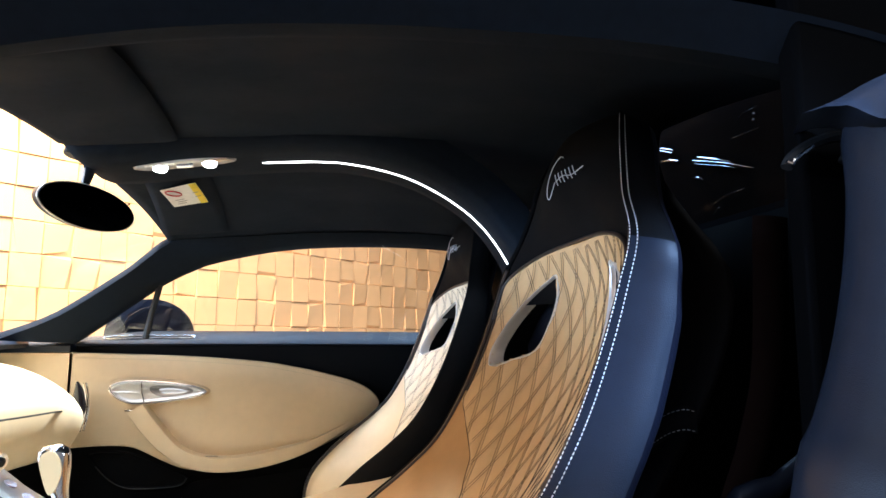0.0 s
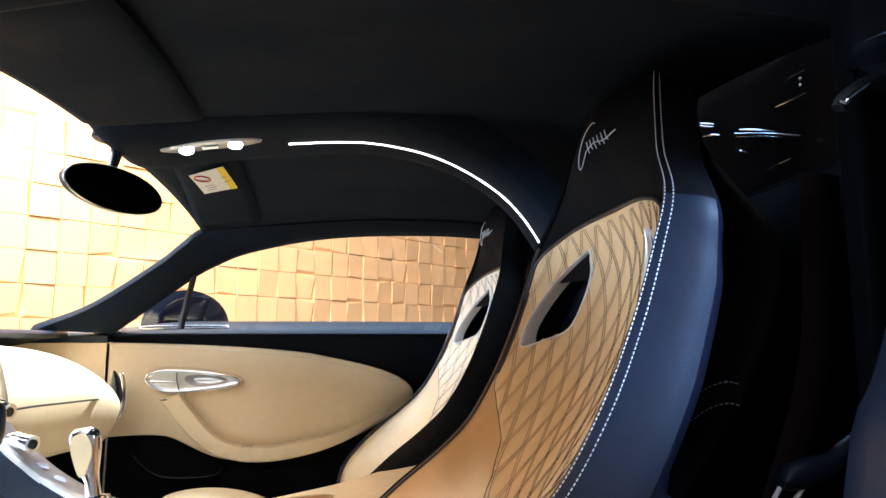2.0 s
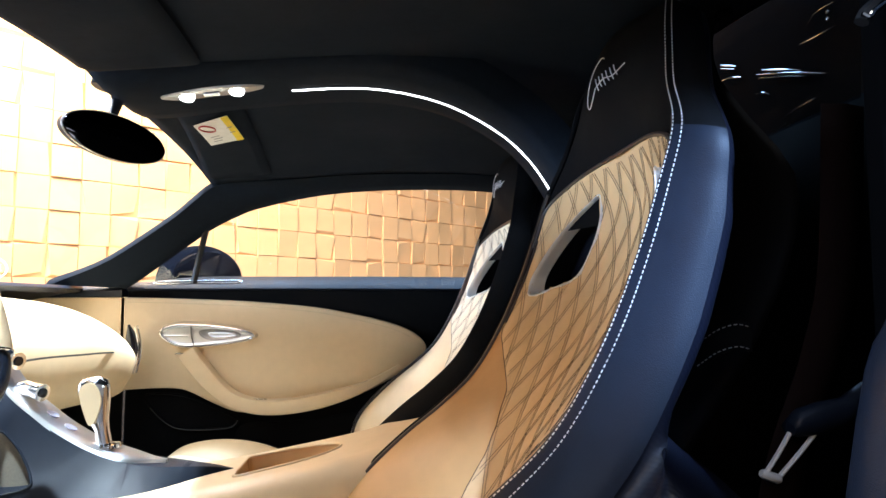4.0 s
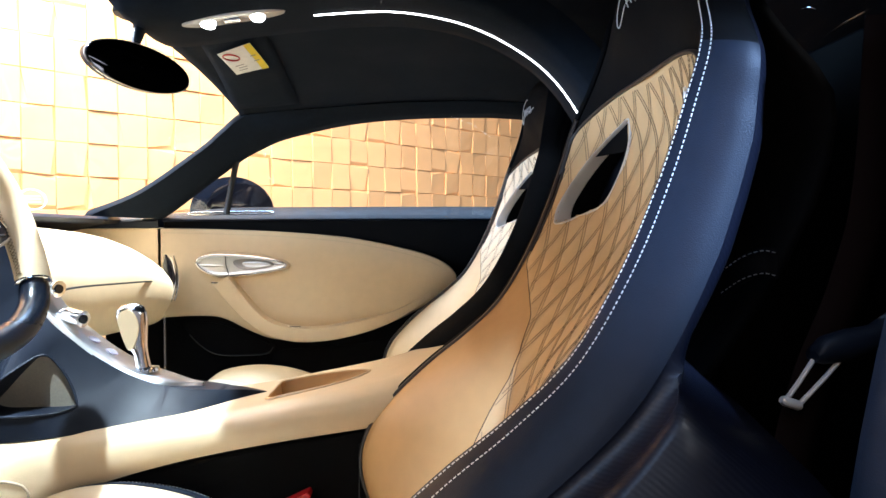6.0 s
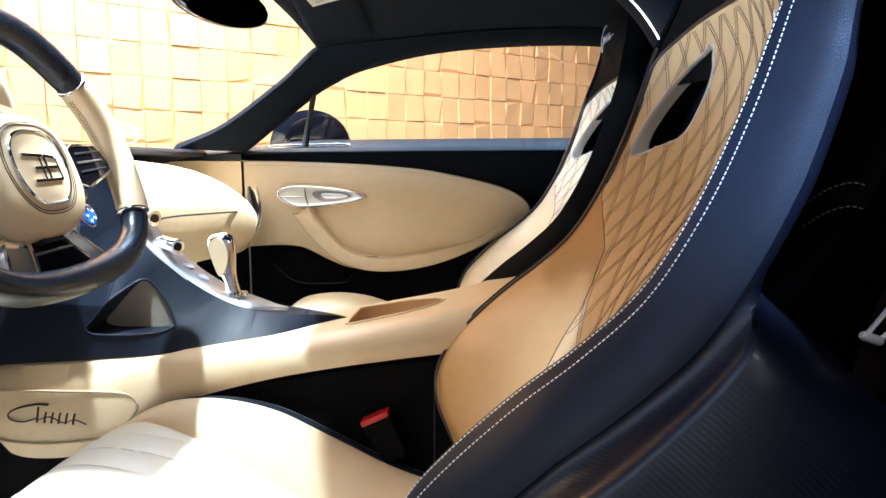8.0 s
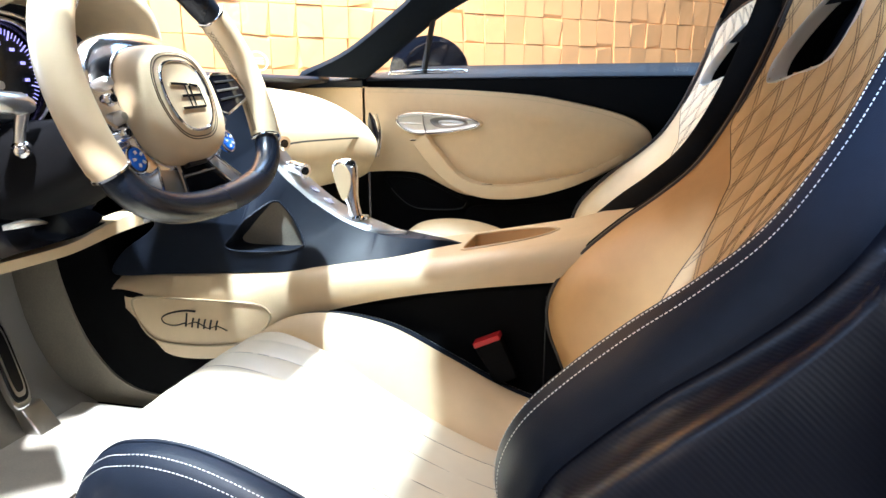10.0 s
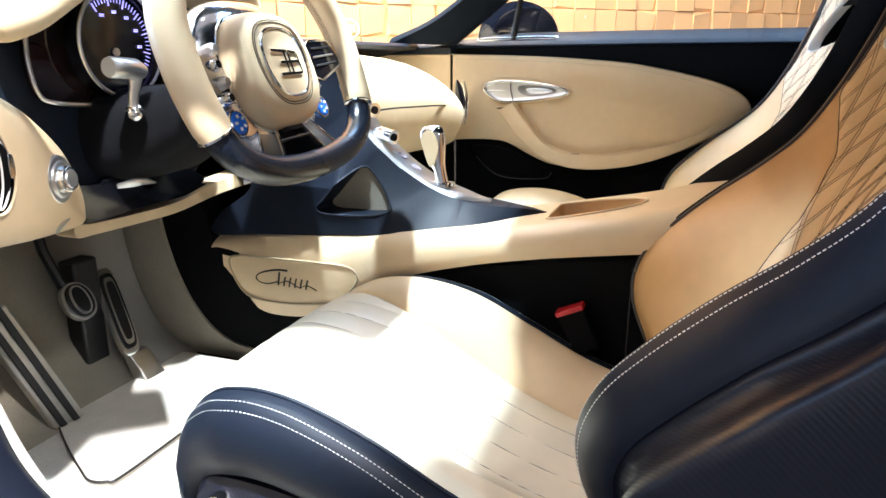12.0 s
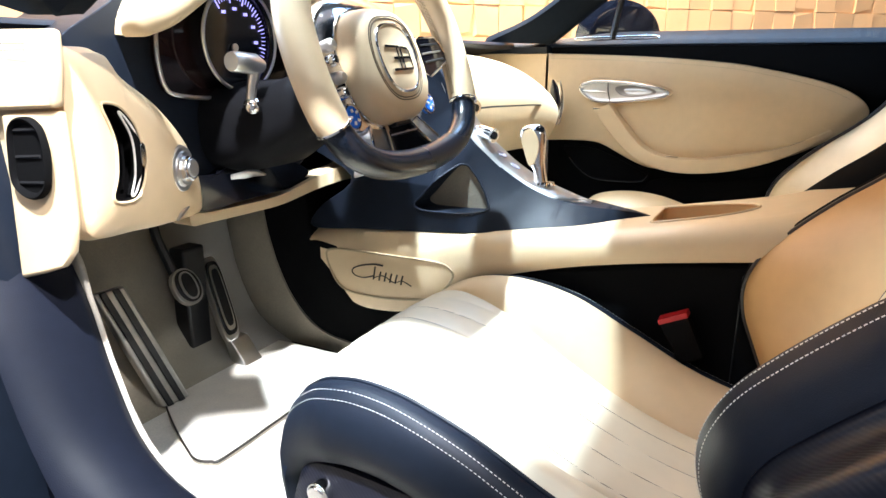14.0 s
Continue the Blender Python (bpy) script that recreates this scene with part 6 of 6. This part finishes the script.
lamp = thing("map_light", (-0.10, 1.19, 1.14), "metal roof light with two lit lamps", "roof light")
def rib_z(x):
    return float(np.interp(x, rib[:40, 0], rib[:40, 1]))
rows = []
for r, d in ((1.0, 0.002), (0.97, -0.003), (0.85, -0.005), (0.03, -0.0055)):
    rows.append([(-0.105 + 0.084 * r * math.cos(q), 1.165 + 0.020 * r * math.sin(q), rib_z(-0.105 + 0.084 * r * math.cos(q)) + d) for q in np.linspace(0, 2 * math.pi, 40, endpoint=False)])
part("lamp_plate", grid(rows, wrap=True), SATIN, lamp, "satin metal plate", angle=50)
for x in (-0.145, -0.066):
    part("lamp_lens", disc((x, 1.163, rib_z(x) - 0.003), (0, -0.25, -1), 0.0125, 0.006, 20, r2=0.0115), LAMP, lamp, "white lit lens")
part("lamp_switch", tube([(-0.118, 1.160, rib_z(-0.118) - 0.005), (-0.092, 1.160, rib_z(-0.092) - 0.006)], 0.006, 10), CHROME, lamp)

rvm = thing("rear_view_mirror", (-0.27, 1.19, 1.13), "oval black rear-view mirror on a metal stem", "mirror")
MC, MA, MN = Vector((-0.247, 1.148, 1.056)), Vector((0.45, 0.893, -0.02)), Vector((0.893, -0.45, 0.0))
def mir(r, d):
    return [MC + MA * (0.102 * r * math.cos(q)) + Vector((0, 0, 1)) * (0.036 * r * math.sin(q)) + MN * d for q in np.linspace(0, 2 * math.pi, 48, endpoint=False)]
part("mirror_back", grid([mir(r, d) for r, d in ((1.0, 0.0), (0.98, -0.010), (0.85, -0.020), (0.5, -0.028), (0.02, -0.030))], wrap=True), PLASTIC, rvm, "black mirror housing", angle=50)
part("mirror_glass", grid([mir(r, d) for r, d in ((0.99, 0.0), (0.97, 0.003), (0.94, 0.0025), (0.02, 0.0025))], wrap=True), mat("dark_mirror", (0.03, 0.03, 0.035), 0.03, 1.0, bump=0), rvm, "dark dimmed mirror glass", angle=30)
part("mirror_rim", tube(mir(0.99, 0.001), 0.0013, 6, closed=True), SATIN, rvm)
part("mirror_stem", tube([(-0.255, 1.155, 1.075), (-0.262, 1.165, 1.098), (-0.262, 1.18, 1.125), (-0.255, 1.19, 1.15)], [0.006, 0.008, 0.011, 0.012], 12), CHROME, rvm, "metal stem")
part("sensor_cover", lofted([[(x + 0.012 * math.cos(q), 1.19 + 0.03 * math.sin(q), z) for q in np.linspace(0, 2 * math.pi, 20, endpoint=False)] for x, z in ((-0.292, 1.150), (-0.288, 1.165), (-0.282, 1.185))]), PLASTIC, rvm, bevel=0.003)

# windscreen and its round sticker
ws = []
for k in np.linspace(0, 1, 12):
    row = []
    for y in np.linspace(-0.64, 0.64, 21):
        e = (y / 0.64) ** 2
        top, bot = Vector((-0.315 + 0.04 * e, YC + y * 0.97, 1.165 - 0.055 * e)), Vector((-1.08 + 0.42 * e, YC + y, 0.845))
        row.append(bot.lerp(top, k) + Vector((-0.03, 0, 0.03)) * math.sin(math.pi * k))
    ws.append(row)
screen = structure("windscreen", grid(ws), GLASS, "clear curved windscreen", "window")
screen.visible_shadow = False
stick = thing("windscreen_sticker", (-0.70, 1.66, 0.87), "round pale sticker at the foot of the windscreen", "sticker")
SA, SB = Vector((0.79, 0.61, 0)).normalized(), Vector((-0.28, 0.36, 0.89))
part("sticker_ring", tube([Vector((-0.70, 1.66, 0.872)) + SA * (0.027 * math.cos(q)) + SB * (0.027 * math.sin(q)) for q in np.linspace(0, 2 * math.pi, 40, endpoint=False)], 0.0022, 5, closed=True), PAPER, stick)
part("print_bar", merge(*[tube([Vector((-0.70, 1.66, 0.872)) + SA * a + SB * b for a in (-0.016, 0.016)], 0.0012, 4) for b in (-0.006, 0.002, 0.009)]), PAPER, stick)

# footwell
pedal = thing("brake_pedal", (-0.84, 0.84, 0.39), "round-ended metal brake pedal with rubber ring", "pedal")
PN, PV = Vector((0.86, -0.1, 0.50)).normalized(), Vector((-0.50, 0, 0.86))
def pad_ring(c, wy, wz, d, sq=2.6, lean=0.0):
    out = []
    for q in np.linspace(0, 2 * math.pi, 36, endpoint=False):
        cs, sn = math.cos(q), math.sin(q)
        k = (abs(cs) ** sq + abs(sn) ** sq) ** (-1 / sq)
        out.append(Vector(c) + Vector((0, 1, 0)) * (wy * k * cs + lean * wz * k * sn) + PV * (wz * k * sn) + PN * d)
    return out
def plate_pedal(owner, c, wy, wz, sq, lean=0.0):
    part("pedal_plate", lofted([pad_ring(c, wy, wz, -0.006, sq, lean), pad_ring(c, wy, wz, 0.003, sq, lean), pad_ring(c, wy * 0.95, wz * 0.97, 0.005, sq, lean)]), SATIN, owner, "satin metal pedal plate")
    part("rubber_ring", lofted([pad_ring(c, wy * 0.78, wz * 0.88, 0.004, sq, lean), pad_ring(c, wy * 0.76, wz * 0.86, 0.009, sq, lean)]), PLASTIC, owner, "black rubber")
    part("metal_ring", lofted([pad_ring(c, wy * 0.58, wz * 0.78, 0.0085, sq, lean), pad_ring(c, wy * 0.56, wz * 0.77, 0.0105, sq, lean)]), SATIN, owner)
    part("rubber_core", lofted([pad_ring(c, wy * 0.42, wz * 0.68, 0.010, sq, lean), pad_ring(c, wy * 0.40, wz * 0.67, 0.012, sq, lean)]), PLASTIC, owner)
plate_pedal(pedal, (-0.83, 0.845, 0.380), 0.032, 0.036, 2.2)
part("pedal_arm", tube([(-0.845, 0.838, 0.39), (-0.875, 0.828, 0.47), (-0.90, 0.825, 0.58)], 0.009, 8), PLASTIC, pedal)
gas = thing("accelerator_pedal", (-0.84, 0.94, 0.20), "long metal accelerator pedal with rubber inlay", "pedal")
plate_pedal(gas, (-0.845, 0.938, 0.325), 0.024, 0.088, 4.0, 0.19)
part("pedal_foot", lofted([[(-0.80, y, 0.193) for y in (0.915, 0.965)] + [(-0.76, 0.965, 0.193), (-0.76, 0.915, 0.193)], [(-0.82, y, 0.25) for y in (0.914, 0.962)] + [(-0.80, 0.962, 0.25), (-0.80, 0.914, 0.25)]]), SATIN, gas, "", bevel=0.003)
part("pedal_box", box(-0.90, -0.86, 0.87, 0.925, 0.20, 0.44), PLASTIC, gas, "black pedal box", bevel=0.006)
rest = thing("foot_rest", (-0.80, 0.68, 0.2), "slanted foot rest with metal and rubber strips", "foot rest")
FA, FB, FU = Vector((-0.822, 0.655, 0.425)), Vector((-0.772, 0.722, 0.205)), Vector((0.12, 0.99, 0.0)).normalized()
FN = (FA - FB).cross(FU).normalized()
FN = FN if FN.x > 0 else -FN
def fstrip(a, b, lo, hi):
    c = [FA + FU * a, FA + FU * b, FB + FU * b, FB + FU * a]
    return lofted([[p + FN * lo for p in c], [p + FN * hi for p in c]])
part("rest_plate", fstrip(-0.004, 0.050, -0.02, 0.0), mat("brushed_plate", (0.45, 0.43, 0.40), 0.4, 0.8), rest, "brushed metal plate", bevel=0.004)
for k in range(2):
    part("rubber_strip", fstrip(0.003 + 0.023 * k, 0.015 + 0.023 * k, 0.0, 0.005), PLASTIC, rest, "black rubber strip", bevel=0.002)
mat_ = thing("floor_mat", (-0.72, 0.80, 0.192), "cream carpet floor mat with dark piped edge", "floor mat")
FM = ring([(-0.574, 0.66), (-0.576, 0.80), (-0.578, 0.95), (-0.582, 1.04), (-0.60, 1.052), (-0.66, 1.05), (-0.78, 1.05), (-0.80, 1.04), (-0.81, 1.0), (-0.81, 0.85), (-0.81, 0.765), (-0.80, 0.745), (-0.714, 0.689), (-0.644, 0.650), (-0.61, 0.634), (-0.585, 0.640)], 110)
part("mat_top", slab([tuple(p) for p in FM], lambda a, b, d: (a, b, 0.1925 + d), 0.010), PILE, mat_, "ivory carpet pile", bevel=0.003)
part("mat_piping", tube([(x, y, 0.200) for x, y in FM], 0.0026, 6, closed=True), INK, mat_, "dark piping")

# beside the driver's seat: belt, buckle tongue, stitched strap
belt = thing("seat_belt", (0.50, 0.535, 0.2), "dark brown seat belt hanging by the middle post", "seat belt")
rows = []
for x, y, z in catmull([(0.60, 0.62, 0.98), (0.587, 0.615, 0.83), (0.566, 0.612, 0.752), (0.515, 0.61, 0.60), (0.47, 0.60, 0.25)], 40):
    rows.append([(x - 0.023, y, z), (x, y - 0.002, z), (x + 0.023, y + 0.006, z)])
part("belt_web", grid(rows), mat("belt_webbing", (0.007, 0.0035, 0.003), 0.85, bump=0.6, bscale=1400, spec=0.05), belt, "woven webbing", solid=0.0014)
part("belt_tongue", tube([(0.4945, 0.598, 0.6535), (0.4965, 0.598, 0.6525), (0.5095, 0.598, 0.6480), (0.5115, 0.598, 0.6475)], [0.003, 0.0042, 0.0042, 0.003], 10), SLOT, belt, "chrome bar of the belt tongue", angle=50)
for a, b in (((0.498, 0.652), (0.522, 0.686)), ((0.510, 0.649), (0.549, 0.690))):
    part("tongue_bow", tube([(a[0], 0.598, a[1]), ((a[0] + b[0]) / 2, 0.5975, (a[1] + b[1]) / 2), (b[0], 0.599, b[1])], 0.0021, 6), SLOT, belt)
part("tongue_grip", lofted([[(x, 0.600 + 0.010 * math.cos(q), z + h * math.sin(q)) for q in np.linspace(0, 2 * math.pi, 14, endpoint=False)] for x, z, h in ((0.522, 0.690, 0.006), (0.530, 0.694, 0.012), (0.550, 0.698, 0.014), (0.570, 0.703, 0.012), (0.590, 0.716, 0.012), (0.606, 0.727, 0.011), (0.612, 0.731, 0.004))]), NAVY, belt, "dark blue grip of the tongue", angle=60)
hook = thing("post_handle", (0.53, 0.445, 1.0), "black curved grip with bright edge on the middle post", "handle")
part("grip", tube(catmull([(0.503, 0.466, 0.990), (0.508, 0.466, 0.998), (0.525, 0.464, 1.010), (0.547, 0.463, 1.018), (0.557, 0.462, 1.016), (0.558, 0.462, 1.004), (0.555, 0.463, 0.996)], 24), 0.0050, 8), PLASTIC, hook)
part("bright_edge", tube(catmull([(0.500, 0.461, 0.994), (0.505, 0.4605, 0.992), (0.509, 0.460, 0.997), (0.524, 0.459, 1.008)], 14), 0.0016, 6), CHROME, hook)
strap = thing("stitched_strap", (0.50, 0.62, 0.74), "dark leather strap with white stitched edges behind the seat", "strap")
BAND = catmull([(0.474, 0.664, -0.020), (0.484, 0.644, -0.006), (0.496, 0.632, 0.0), (0.508, 0.630, -0.002)], 24)
part("strap_band", grid([[(x, y, z + dz) for z in np.linspace(0.754, 0.780, 5)] for x, y, dz in BAND]), BLACK, strap, solid=0.004)
for z in (0.757, 0.777):
    part("seam", stitches([(x - 0.003, y - 0.003, z + dz) for x, y, dz in catmull(BAND, 140)], lambda i: (-0.5, -0.8, 0), 0.0005, 0.003, 0.0018), mat("grey_thread", (0.25, 0.25, 0.25), 0.8, bump=0), strap)

wall_tiles()
